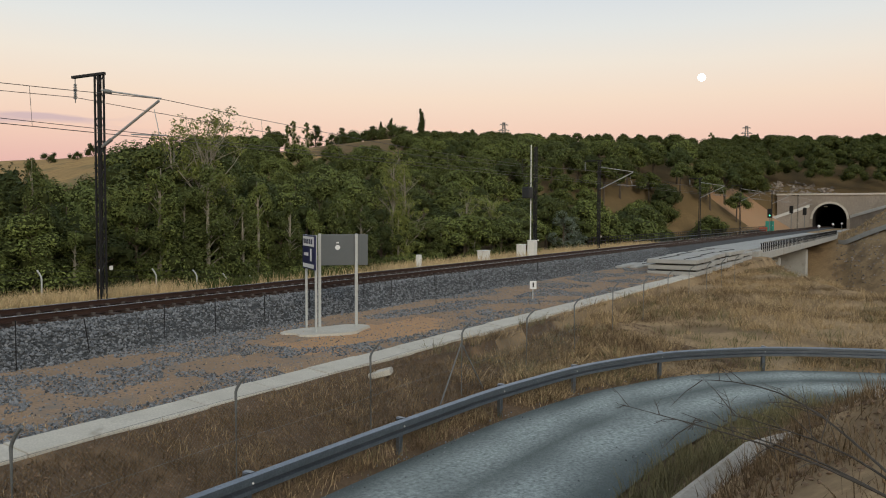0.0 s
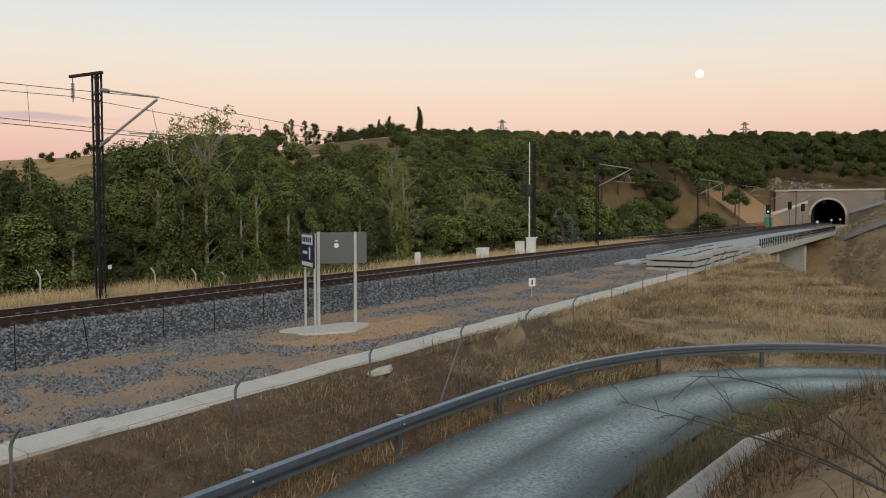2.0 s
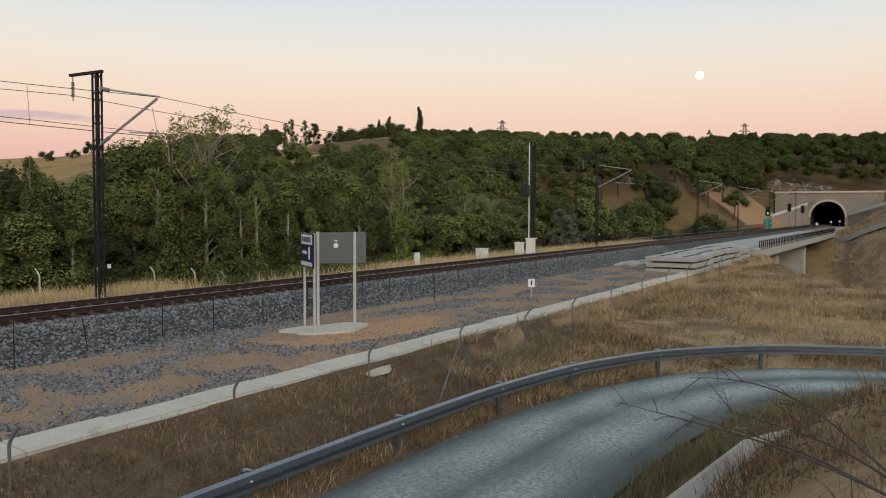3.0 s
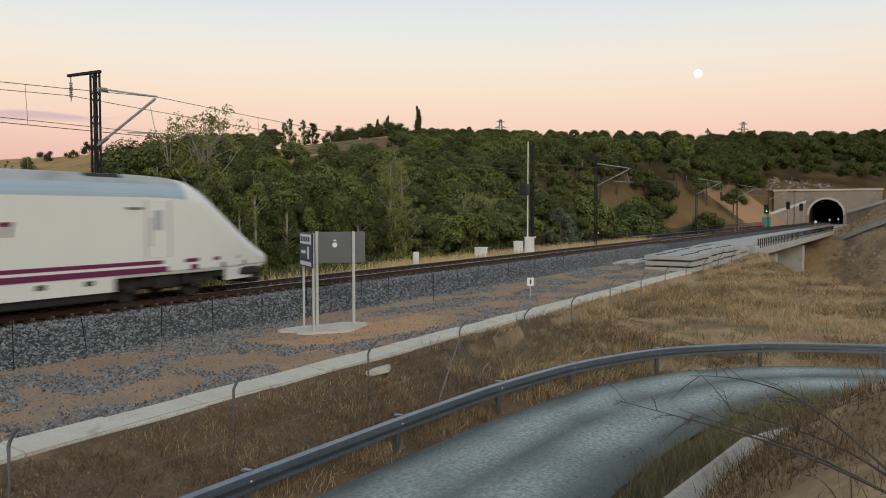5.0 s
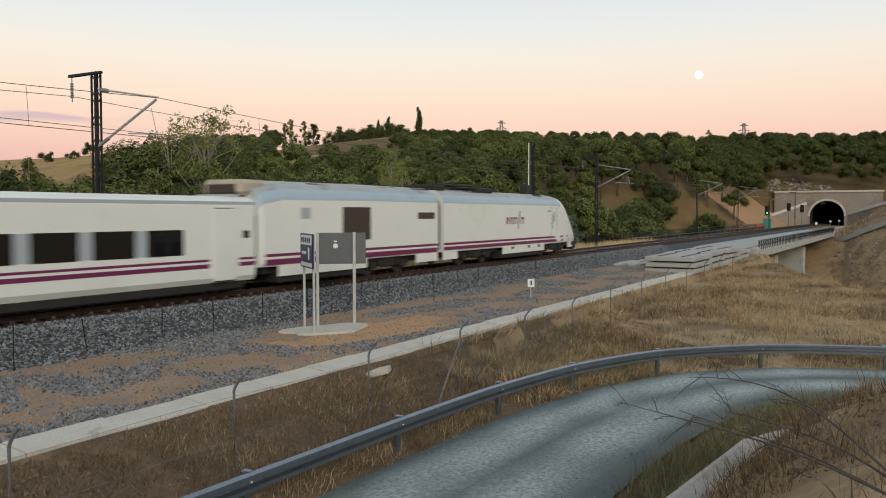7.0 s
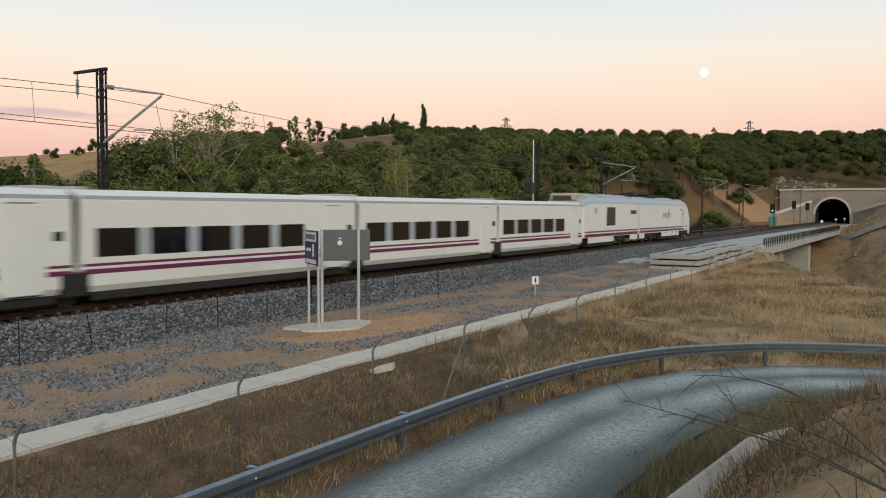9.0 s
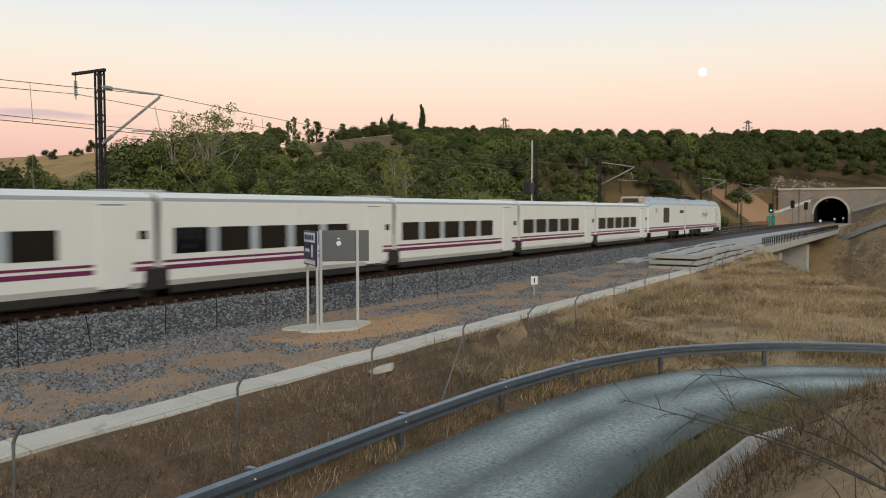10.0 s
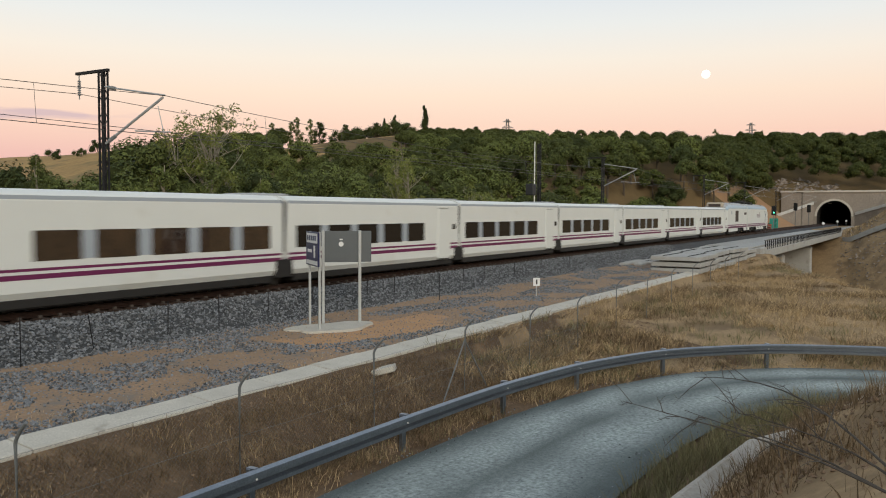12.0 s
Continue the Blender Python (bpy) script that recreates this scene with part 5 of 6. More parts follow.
# parapet fence on the far side of the bridge
rail_far = thing("parapet_fence", pose(0, 6.2, 0))
tagged(rail_far, "dark metal parapet fence behind the track", "fence")
first = part("picket", box((-0.04, -0.03, -1.2), (0.04, 0.03, 0.55)), M["mast"], rail_far)
first.location = (76, 0, 0)
for k in range(1, 110):
    share("picket", first.data, rail_far, (76 + k * 1.0, 0, 0))
for z in (-0.2, 0.15, 0.5):
    part("rail_bar", box((76, -0.03, z - 0.03), (186, 0.03, z + 0.03)), M["mast"], rail_far)

# low lamp posts on the bridge walkway
for x, y in ((186, -6.6), (204, -6.9), (150, -7.4)):
    lamp = thing("bollard_lamp", pose(x, y, -0.6))
    tagged(lamp, "small pale bollard with a white cap on the walkway", "bollard", "bollards on the walkway")
    part("stem", rod((0, 0, 0), (0, 0, 1.5), 0.05, 0.05, 8), M["dull_steel"], lamp)
    bm = bmesh.new()
    bmesh.ops.create_icosphere(bm, subdivisions=2, radius=0.24)
    bmesh.ops.translate(bm, vec=(0, 0, 1.6), verts=bm.verts)
    part("cap", bm, M["emblem"], lamp)

# drainage ditch beside the road and the slab by the fence
bm = bmesh.new()
ditch = [(8.5, -19.7), (12.4, -20.15), (15.5, -20.65), (18.3, -21.05), (20.6, -21.55), (22.6, -22.4)]
rows = []
for i, (x, y) in enumerate(ditch):
    a, b = ditch[max(0, i - 1)], ditch[min(len(ditch) - 1, i + 1)]
    t = Vector((b[0] - a[0], b[1] - a[1], 0)).normalized()
    side = Vector((t.y, -t.x, 0))
    rows.append([bm.verts.new(Vector((x, y, land(x, y) + 0.10)) + side * u + Vector((0, 0, v))) for u, v in ((-0.42, -0.5), (-0.42, 0.0), (-0.34, 0.02), (-0.1, -0.06), (0.1, -0.06), (0.34, 0.14), (0.44, 0.14), (0.44, -0.5))])
for a, b in zip(rows, rows[1:]):
    for k in range(7):
        bm.faces.new((a[k], b[k], b[k + 1], a[k + 1]))
tagged(mesh_object("ditch_lining", bm, M["ditch_concrete"], smooth=False), "pale concrete lining of the roadside ditch", "ditch", kind="structure")
bm = bmesh.new()
rows = []
for k in range(13):
    q = k / 12
    x, y = 171.0 - 9.0 * q, -9.4 - 9.6 * q
    side = Vector((0.73, -0.68, 0))
    rows.append([bm.verts.new(Vector((x, y, land(x, y) + 0.2)) + side * u + Vector((0, 0, v))) for u, v in ((-0.9, -0.8), (-0.9, 0.12), (-0.7, 0.12), (-0.3, -0.15), (0.3, -0.15), (0.7, 0.12), (0.9, 0.12), (0.9, -0.8))])
for a, b in zip(rows, rows[1:]):
    for k in range(7):
        bm.faces.new((a[k], b[k], b[k + 1], a[k + 1]))
tagged(mesh_object("drain_chute", bm, M["new_concrete"]), "pale concrete drain chute down the ravine bank", "drain", kind="structure")
ob = tagged(mesh_object("loose_slab", box((-0.42, -0.3, -0.08), (0.42, 0.3, 0.08), 0.02), M["concrete"]), "broken pale concrete slab lying on the bank", "concrete slab")
ob.matrix_basis = pose(17.4, -9.75, land(17.4, -9.75) + 0.06, -14, 6, 30)

# ---------------------------------------------------------------- train
NOSE_AT = 46.7      # the nose's place along the track at 6.5 s
SPEED = 16.0
CAR = 13.14
SIDE = 1.47
cars, wheels = [], []

NOSE_TOP = [(-0.6, 1.18), (-0.5, 1.30), (-0.2, 1.40), (0.5, 1.78), (1.1, 2.16), (2.0, 2.78), (2.8, 3.34), (3.3, 3.66), (3.7, 3.84), (4.4, 3.93), (5.5, 3.98), (20, 4.02)]
NOSE_HALF = [(-0.6, 0.35), (-0.5, 0.50), (-0.2, 0.68), (0.5, 0.92), (1.1, 1.08), (2.0, 1.26), (3.0, 1.40), (4.6, SIDE), (20, SIDE)]


def hull(bm, stations, floor, mats, shoulder=lambda x: 0.765):
    """stations: (x, half width, top); the wall is upright to the shoulder and rounds over to the ridge. mats: wall, band, roof."""
    rows = []
    for x, half, top in stations:
        sh = floor + (top - floor) * shoulder(x)
        row = [(half - 0.06, floor), (half, floor + 0.12), (half, sh)]
        for k in range(1, 8):
            a = math.pi / 2 * k / 7
            row.append((half * math.cos(a) ** 0.62 if k < 7 else 0.0, sh + (top - sh) * math.sin(a) ** 1.25))
        row = row + [(-u, v) for u, v in row[-2::-1]]
        rows.append([bm.verts.new((x, u, v)) for u, v in row])
    n = len(rows[0])
    for a, b in zip(rows, rows[1:]):
        for k in range(n - 1):
            f = bm.faces.new((a[k], a[k + 1], b[k + 1], b[k]))
            q = min(k, n - 2 - k)
            f.material_index = mats[0] if q < 2 else (mats[1] if q < 5 else mats[2])
        bm.faces.new((a[0], b[0], b[-1], a[-1])).material_index = mats[0]
    bm.faces.new(rows[0][::-1]).material_index = mats[0]
    bm.faces.new(rows[-1]).material_index = mats[0]


def side_panel(car, name, x0, x1, z0, z1, mat, out=0.004, parent=None, half=None, sides=(-1, 1), label="", bevel=0.0):
    """A panel on each side wall, a little proud of it."""
    made = []
    for s in sides:
        bm = bmesh.new()
        if half is None:
            a, b = sorted((s * (SIDE - 0.02), s * (SIDE + out)))
            add_box(bm, (x0, a, z0), (x1, b, z1), bevel)
        else:
            n = 14
            rings = []
            for k in range(n + 1):
                x = x0 + (x1 - x0) * k / n
                h = half(x)
                rings.append([bm.verts.new((x, s * (h + o), z)) for o, z in ((-0.02, z0), (out, z0), (out, z1), (-0.02, z1))])
            for p, q in zip(rings, rings[1:]):
                for i in range(4):
                    bm.faces.new((p[i], p[(i + 1) % 4], q[(i + 1) % 4], q[i]))
            bm.faces.new(rings[0])
            bm.faces.new(rings[-1][::-1])
        made.append(part(name, bm, M[mat], parent or car, label))
    return made


def wheel_mesh(r):
    bm = bmesh.new()
    prof = [(-0.07, r * 0.2), (-0.07, r), (-0.04, r + 0.03), (-0.03, r), (0.07, r - 0.01), (0.07, r * 0.78), (0.03, r * 0.72), (0.03, r * 0.3), (0.09, r * 0.25), (0.09, 0.02)]
    n = 24
    rings = [[bm.verts.new((math.cos(2 * math.pi * k / n) * q, u, math.sin(2 * math.pi * k / n) * q)) for u, q in prof] for k in range(n)]
    for a, b in zip(rings, rings[1:] + rings[:1]):
        for i in range(len(prof) - 1):
            bm.faces.new((a[i], a[i + 1], b[i + 1], b[i]))
    return bm


def bogie(car, x, length, r=0.46, driven=True):
    bm = bmesh.new()
    for s in (-1, 1):
        add_box(bm, (x - length / 2, s * 1.08 - 0.08, 0.42), (x + length / 2, s * 1.08 + 0.08, 0.66), 0.03)
        add_box(bm, (x - 0.45, s * 1.2 - 0.1, 0.35), (x + 0.45, s * 1.2 + 0.1, 0.78), 0.05)
        for q in (-1, 1):
            add_box(bm, (x + q * length * 0.34 - 0.2, s * 1.2 - 0.1, 0.30), (x + q * length * 0.34 + 0.2, s * 1.2 + 0.1, 0.60), 0.04)
            add_rod(bm, (x + q * length * 0.2, s * 1.25, 0.45), (x + q * length * 0.2, s * 1.25, 0.9), 0.09)
    add_box(bm, (x - length * 0.3, -0.9, 0.35), (x + length * 0.3, 0.9, 0.8), 0.05)
    frame_part = part("bogie", bm, M["train_under"], car, "dark grimy bogie frame")
    for q in (-1, 1):
        for s in (-1, 1):
            w = part("wheel", wheel_mesh(r), M["wheel_steel"], car, "worn steel wheel", smooth=False)
            w.location = (x + q * length * 0.34, s * 0.87, r)
            wheels.append((w, r))
    return frame_part


def emblem_mark(car):
    """The mark on the flank, as plain purple bars."""
    for s in (-1, 1):
        a, b = sorted((s * (SIDE - 0.02), s * (SIDE + 0.004)))
        # slanted open frames and one tall bar, no letters
        for u, w, z0, z1, filled in ((0.0, 0.34, 2.12, 2.52, False), (0.50, 0.42, 2.12, 2.52, False), (1.06, 0.42, 2.12, 2.52, False), (1.66, 0.13, 1.82, 2.88, True), (1.98, 0.44, 2.12, 2.52, False)):
            bm = bmesh.new()
            x0, bar = -12.55 + u, 0.12
            if filled:
                add_box(bm, (x0, a, z0), (x0 + w, b, z1))
            else:
                add_box(bm, (x0, a, z0), (x0 + bar, b, z1))
                add_box(bm, (x0 + w - bar, a, z0), (x0 + w, b, z1))
                add_box(bm, (x0 + bar, a, z1 - bar), (x0 + w - bar, b, z1))
            for v in bm.verts:
                v.co.x += 0.22 * (v.co.z - 2.3)
            part("flank_mark", bm, M["mark_purple"], car, "muted purple painted bar")


def build_power_car():
    car = thing("power_car")
    tagged(car, "white streamlined power car with purple stripes and sloped nose", "train", "coupled train")
    bm = bmesh.new()
    bs = [19.72, 16, 12, 8, 5.5, 4.6, 4.2, 3.8, 3.4, 3.1, 2.8, 2.4, 2.0, 1.55, 1.1, 0.8, 0.5, 0.15, -0.2, -0.4, -0.5, -0.6]
    hull(bm, [(-b, lerp_list(b, NOSE_HALF), lerp_list(b, NOSE_TOP)) for b in bs], 0.80, (0, 1, 2), lambda x: 0.40 + 0.365 * smooth01((-x + 0.6) / 5.0))
    for f in bm.faces:
        c = f.calc_center_median()
        if c.x > -4.1:
            f.material_index = 0
    part("body", bm, [M["train_white"], M["train_blue"], M["train_roof"]], car, smooth=False)
    half = lambda x: lerp_list(-x, NOSE_HALF)
    side_panel(car, "lower_stripe", -19.70, -1.2, 0.90, 1.07, "train_purple", half=half)
    side_panel(car, "upper_stripe", -19.70, -1.6, 1.15, 1.27, "train_purple", half=half)
    for a, b in ((-19.8, -18.3), (-13.0, -7.0)):
        side_panel(car, "skirt", a, b, 0.42, 0.86, "train_white", out=-0.002)
    for s in (-1, 1):
        bm = bmesh.new()
        rings = []
        for k in range(9):
            b = 2.3 - 2.2 * k / 8
            h = lerp_list(b, NOSE_HALF)
            rings.append([bm.verts.new((-b, s * (h - 0.10 + o), z)) for o, z in ((-0.05, 0.42), (0.06, 0.42), (0.09, 0.83), (-0.05, 0.83))])
        for p, q in zip(rings, rings[1:]):
            for i in range(4):
                bm.faces.new((p[i], p[(i + 1) % 4], q[(i + 1) % 4], q[i]))
        bm.faces.new(rings[0])
        bm.faces.new(rings[-1][::-1])
        part("nose_skirt", bm, M["train_white"], car)
    part("snow_plough", box((-0.9, -0.95, 0.22), (-0.15, 0.95, 0.80), 0.12), M["train_under"], car)
    part("underframe", box((-19.7, -1.15, 0.55), (-0.6, 1.15, 0.82), 0.04), M["train_under"], car)
    part("equipment_box", box((-13.0, -1.36, 0.16), (-7.0, 1.36, 0.60), 0.04), M["train_under"], car)
    bogie(car, -15.8, 3.9)
    bogie(car, -4.9, 3.9)
    # cab door, cab window, windscreen, roof grilles
    for s in (-1, 1):
        bm = bmesh.new()
        add_box(bm, (-5.75, s * SIDE - 0.012, 1.36), (-4.98, s * SIDE + 0.012, 3.15), 0.01)
        door = part("cab_door", bm, M["train_white"], car)
        part("door_handle", rod((-5.66, s * (SIDE + 0.03), 1.7), (-5.66, s * (SIDE + 0.03), 2.6), 0.018), M["dull_steel"], door)
        part("door_window", box((-5.55, s * SIDE - 0.016, 2.2), (-5.2, s * SIDE + 0.016, 2.85), 0.02), M["pillar_grey"], door)
        for x in (-5.82, -4.92):
            part("door_seal", box((x - 0.02, s * SIDE - 0.006, 1.36), (x + 0.02, s * SIDE + 0.006, 3.15)), M["dull_steel"], car)
        part("grab_plate", box((-6.55, s * SIDE - 0.02, 2.86), (-5.95, s * SIDE + 0.02, 2.93)), M["dull_steel"], car)
        for x in (-9.5, -8.0, -11.8):
            part("jack_point", box((x, s * SIDE - 0.02, 0.66), (x + 0.28, s * SIDE + 0.006, 0.80)), M["train_under"], car)
    bm = bmesh.new()
    for k in range(6):
        b0, b1 = 1.35 + k * 0.25, 1.6 + k * 0.25
        q = [bm.verts.new((-b, y, lerp_list(b, NOSE_TOP) + 0.012 - 0.10 * abs(y))) for b, y in ((b0, -0.75), (b0, 0.75), (b1, 0.75), (b1, -0.75))]
        bm.faces.new(q)
    part("windscreen", bm, M["glass_dark"], car)
    m_roof = [(-7.6, -6.3), (-16.6, -13.4), (-19.4, -18.8)]
    for a, b in m_roof:
        for s in (-1, 1):
            bm = bmesh.new()
            add_box(bm, (a, -0.25, -0.03), (b, 0.25, 0.05), 0.02, 0, Matrix.Translation((0, s * 1.02, 3.76)) @ Matrix.Rotation(s * radians(-38), 4, "X"))
            part("roof_grille", bm, M["train_under"], car)
    bm = bmesh.new()
    for x in (-18.2, -17.0):
        add_rod(bm, (x, -0.5, 4.0), (x, -0.5, 4.22), 0.05)
        add_rod(bm, (x, 0.5, 4.0), (x, 0.5, 4.22), 0.05)
    add_rod(bm, (-18.8, -0.5, 4.24), (-13.0, -0.5, 4.24), 0.03)
    add_box(bm, (-18.6, -0.7, 4.2), (-15.4, 0.7, 4.28), 0.03)
    add_rod(bm, (-18.4, -0.3, 4.28), (-15.6, -0.15, 4.42), 0.035)
    add_rod(bm, (-18.4, 0.3, 4.28), (-15.6, 0.15, 4.42), 0.035)
    add_box(bm, (-15.75, -0.85, 4.38), (-15.5, 0.85, 4.46), 0.02)
    part("pantograph", bm, M["train_under"], car, "folded dark pantograph on the roof")
    for x0, x1, half_w, z1 in ((-19.75, -18.7, 0.95, 4.20), (-15.2, -13.1, 0.9, 4.18), (-12.6, -11.9, 0.6, 4.12)):
        part("roof_box", box((x0, -half_w, 3.9), (x1, half_w, z1), 0.06), M["train_under"], car, "dark roof equipment box")
    emblem_mark(car)
    return car, 20.0


def build_generator_car():
    car = thing("generator_car")
    tagged(car, "white generator car with brown grilles, coupled behind power car", "train", "coupled train")
    bm = bmesh.new()
    hull(bm, [(-12.85, SIDE - 0.1, 3.55), (-12.7, SIDE, 3.8), (-11.6, SIDE, 4.02), (-6, SIDE, 4.05), (-0.26, SIDE, 4.02)], 0.80, (0, 1, 2))
    part("body", bm, [M["train_white"], M["train_blue"], M["train_roof"]], car)
    side_panel(car, "lower_stripe", -12.6, -0.3, 0.86, 1.07, "train_purple")
    side_panel(car, "upper_stripe", -12.6, -0.3, 1.16, 1.27, "train_purple")
    side_panel(car, "skirt", -11.9, -6.3, 0.42, 0.84, "train_white", out=-0.002)
    side_panel(car, "skirt", -2.3, -0.3, 0.42, 0.84, "train_white", out=-0.002)
    for a, b, z0, z1, kind in ((-7.98, -6.0, 1.63, 3.02, "grille"), (-10.6, -10.05, 2.55, 2.98, "pillar_grey"), (-2.15, -0.6, 2.49, 2.80, "grille")):
        for panel in side_panel(car, "grille_panel", a, b, z0, z1, kind, 0.006):
            y = panel.data.vertices[0].co.y
            s = 1 if y > 0 else -1
            bm = bmesh.new()
            z = z0 + 0.06
            while z < z1 - 0.04:
                add_box(bm, (a + 0.04, s * (SIDE + 0.006) - 0.008, z), (b - 0.04, s * (SIDE + 0.006) + 0.012, z + 0.03))
                z += 0.09
            part("grille_slats", bm, M[kind], panel)
    part("underframe", box((-12.5, -1.15, 0.5), (-0.3, 1.15, 0.82), 0.04), M["train_under"], car)
    part("equipment_box", box((-11.8, -1.36, 0.16), (-6.4, 1.36, 0.58), 0.04), M["train_under"], car)
    bogie(car, -4.3, 3.6)
    for a, b in ((-9.6, -8.8), (-4.6, -4.1), (-3.6, -3.3), (-1.9, -0.3)):
        for s in (-1, 1):
            bm = bmesh.new()
            add_box(bm, (a, -0.25, -0.03), (b, 0.25, 0.05), 0.02, 0, Matrix.Translation((0, s * 1.02, 3.78)) @ Matrix.Rotation(s * radians(-38), 4, "X"))
            part("roof_grille", bm, M["train_under"], car)
    for x, drop in ((0.0, 0.0), (-13.0, 0.66)):
        bm = bmesh.new()
        hull(bm, [(x - 0.3, SIDE - 0.22, 3.8 - drop), (x + 0.3, SIDE - 0.22, 3.8 - drop)], 0.9, (0, 0, 0))
        part("bellows", bm, M["bellows"], car, "dark rubber gangway bellows")
    duct = part("end_duct", box((-13.3, -0.95, 3.42), (-11.9, 0.95, 4.0), 0.14), M["duct_beige"], car, "weathered beige roof duct")
    part("duct_mouth", box((-13.32, -0.7, 3.5), (-13.2, 0.7, 3.82), 0.02), M["grille"], duct)
    return car, 13.0


WINDOWS = [(0.62, 2.08), (2.55, 4.02), (4.48, 5.94), (6.40, 7.86), (8.32, 9.74)]


def build_coach(cafe=False):
    car = thing("passenger_car")
    tagged(car, "white dining car with amber interior glow painted on windows, purple stripes" if cafe else "white passenger car with dark windows and double purple stripes", "train", "coupled train")
    bm = bmesh.new()
    length = CAR
    rows = []
    prof = [(1.36, 0.40), (SIDE, 0.58), (SIDE, 3.02)]
    for k in range(1, 7):
        a = math.pi / 2 * k / 6
        prof.append((SIDE * math.cos(a) ** 0.45 if k < 6 else 0.0, 3.02 + 0.35 * math.sin(a)))
    prof = prof + [(-u, v) for u, v in prof[-2::-1]]
    extrude_profile(bm, prof, [along_x(-length + 0.13), along_x(-0.13)])
    part("body", bm, M["train_white"], car)
    side_panel(car, "roof_band", -length + 0.14, -0.14, 3.06, 3.17, "pillar_grey", -0.004)
    stop = 12.95 if cafe else 10.86
    for name, z0, z1 in (("lower_stripe", 0.92, 1.06), ("upper_stripe", 1.14, 1.22)):
        side_panel(car, name, -length + 0.16, -length + stop, z0, z1, "train_purple")
        if not cafe:
            side_panel(car, name, -length + 12.22, -0.16, z0, z1, "train_purple")
    shift = 2.6 if cafe else 0.0
    side_panel(car, "window_band", -length + WINDOWS[0][1] + shift, -length + WINDOWS[-1][0] + shift, 1.42, 2.22, "pillar_grey", 0.003)
    for a, b in WINDOWS:
        side_panel(car, "window", -length + a + shift, -length + b + shift, 1.40, 2.23, "cafe_glass" if cafe else "glass_dark", 0.009, bevel=0.004)
    if not cafe:
        for s in (-1, 1):
            x0, x1 = -length + 10.98, -length + 12.04
            door = part("door", box((x0, s * SIDE - 0.03, 0.47), (x1, s * SIDE + 0.022, 2.90) if s > 0 else (x1, s * SIDE + 0.03, 2.90), 0.015), M["train_white"], car)
            if s < 0:
                door.location.y = -0.022
            part("door_step", box((x0 + 0.05, s * (SIDE + 0.02) - 0.03, 0.43), (x1 - 0.05, s * (SIDE + 0.02) + 0.03, 0.47)), M["train_under"], car)
            for z0, z1 in ((1.98, 2.2), (1.72, 1.93)):
                part("door_window", box((x0 + 0.44, s * (SIDE + 0.026) - 0.012, z0), (x0 + 0.66, s * (SIDE + 0.026) + 0.012, z1)), M["glass_dark"], car)
            part("door_lintel", box((x0 + 0.1, s * (SIDE + 0.01) - 0.02, 2.93), (x1 - 0.1, s * (SIDE + 0.01) + 0.02, 2.955)), M["dull_steel"], car)
            part("vent_window", box((-length + 12.42, s * SIDE - 0.02, 1.9), (-length + 12.72, s * SIDE + 0.008, 2.16)), M["glass_dark"], car)
    for x in (-length + 0.35, -0.75):
        part("roof_unit", box((x - 0.1, -0.85, 3.30), (x + 0.55, 0.85, 3.44), 0.06), M["train_roof"], car)
    bm = bmesh.new()
    extrude_profile(bm, [(u * 0.965, 0.9 + (v - 0.9) * 0.965) if v > 0.9 else (u * 0.9, 1.25) for u, v in prof], [along_x(-length - 0.14), along_x(-length + 0.14)])
    part("bellows", bm, M["bellows"], car, "dark rubber gangway bellows")
    bm = bmesh.new()
    for s in (-1, 1):
        a, b = sorted((s * 0.95, s * (SIDE + 0.012)))
        add_box(bm, (-length - 0.55, a, 0.30), (-length + 0.42, b, 1.0), 0.04)
    add_box(bm, (-length - 0.4, -1.0, 0.3), (-length + 0.4, 1.0, 0.9), 0.05)
    gear = part("wheel_frame", bm, M["train_under"], car, "dark single-axle running gear")
    for s in (-1, 1):
        w = part("wheel", wheel_mesh(0.38), M["wheel_steel"], car)
        w.location = (-length, s * 0.87, 0.38)
    part("underframe", box((-length + 0.6, -1.38, 0.12), (-0.6, 1.38, 0.42), 0.05), M["train_under"], car)
    return car, CAR


def build_train():
    x = 0.0
    first = None
    for k in range(11):
        if k == 0:
            car, length = build_power_car()
        elif k == 1:
            car, length = build_generator_car()
        elif k == 8:
            car, length = build_coach(True)
        elif first is None:
            first, length = build_coach()
            car = first
        else:
            car, length = copy_thing(first, Matrix()), CAR
        cars.append((car, x))
        x -= length


build_train()

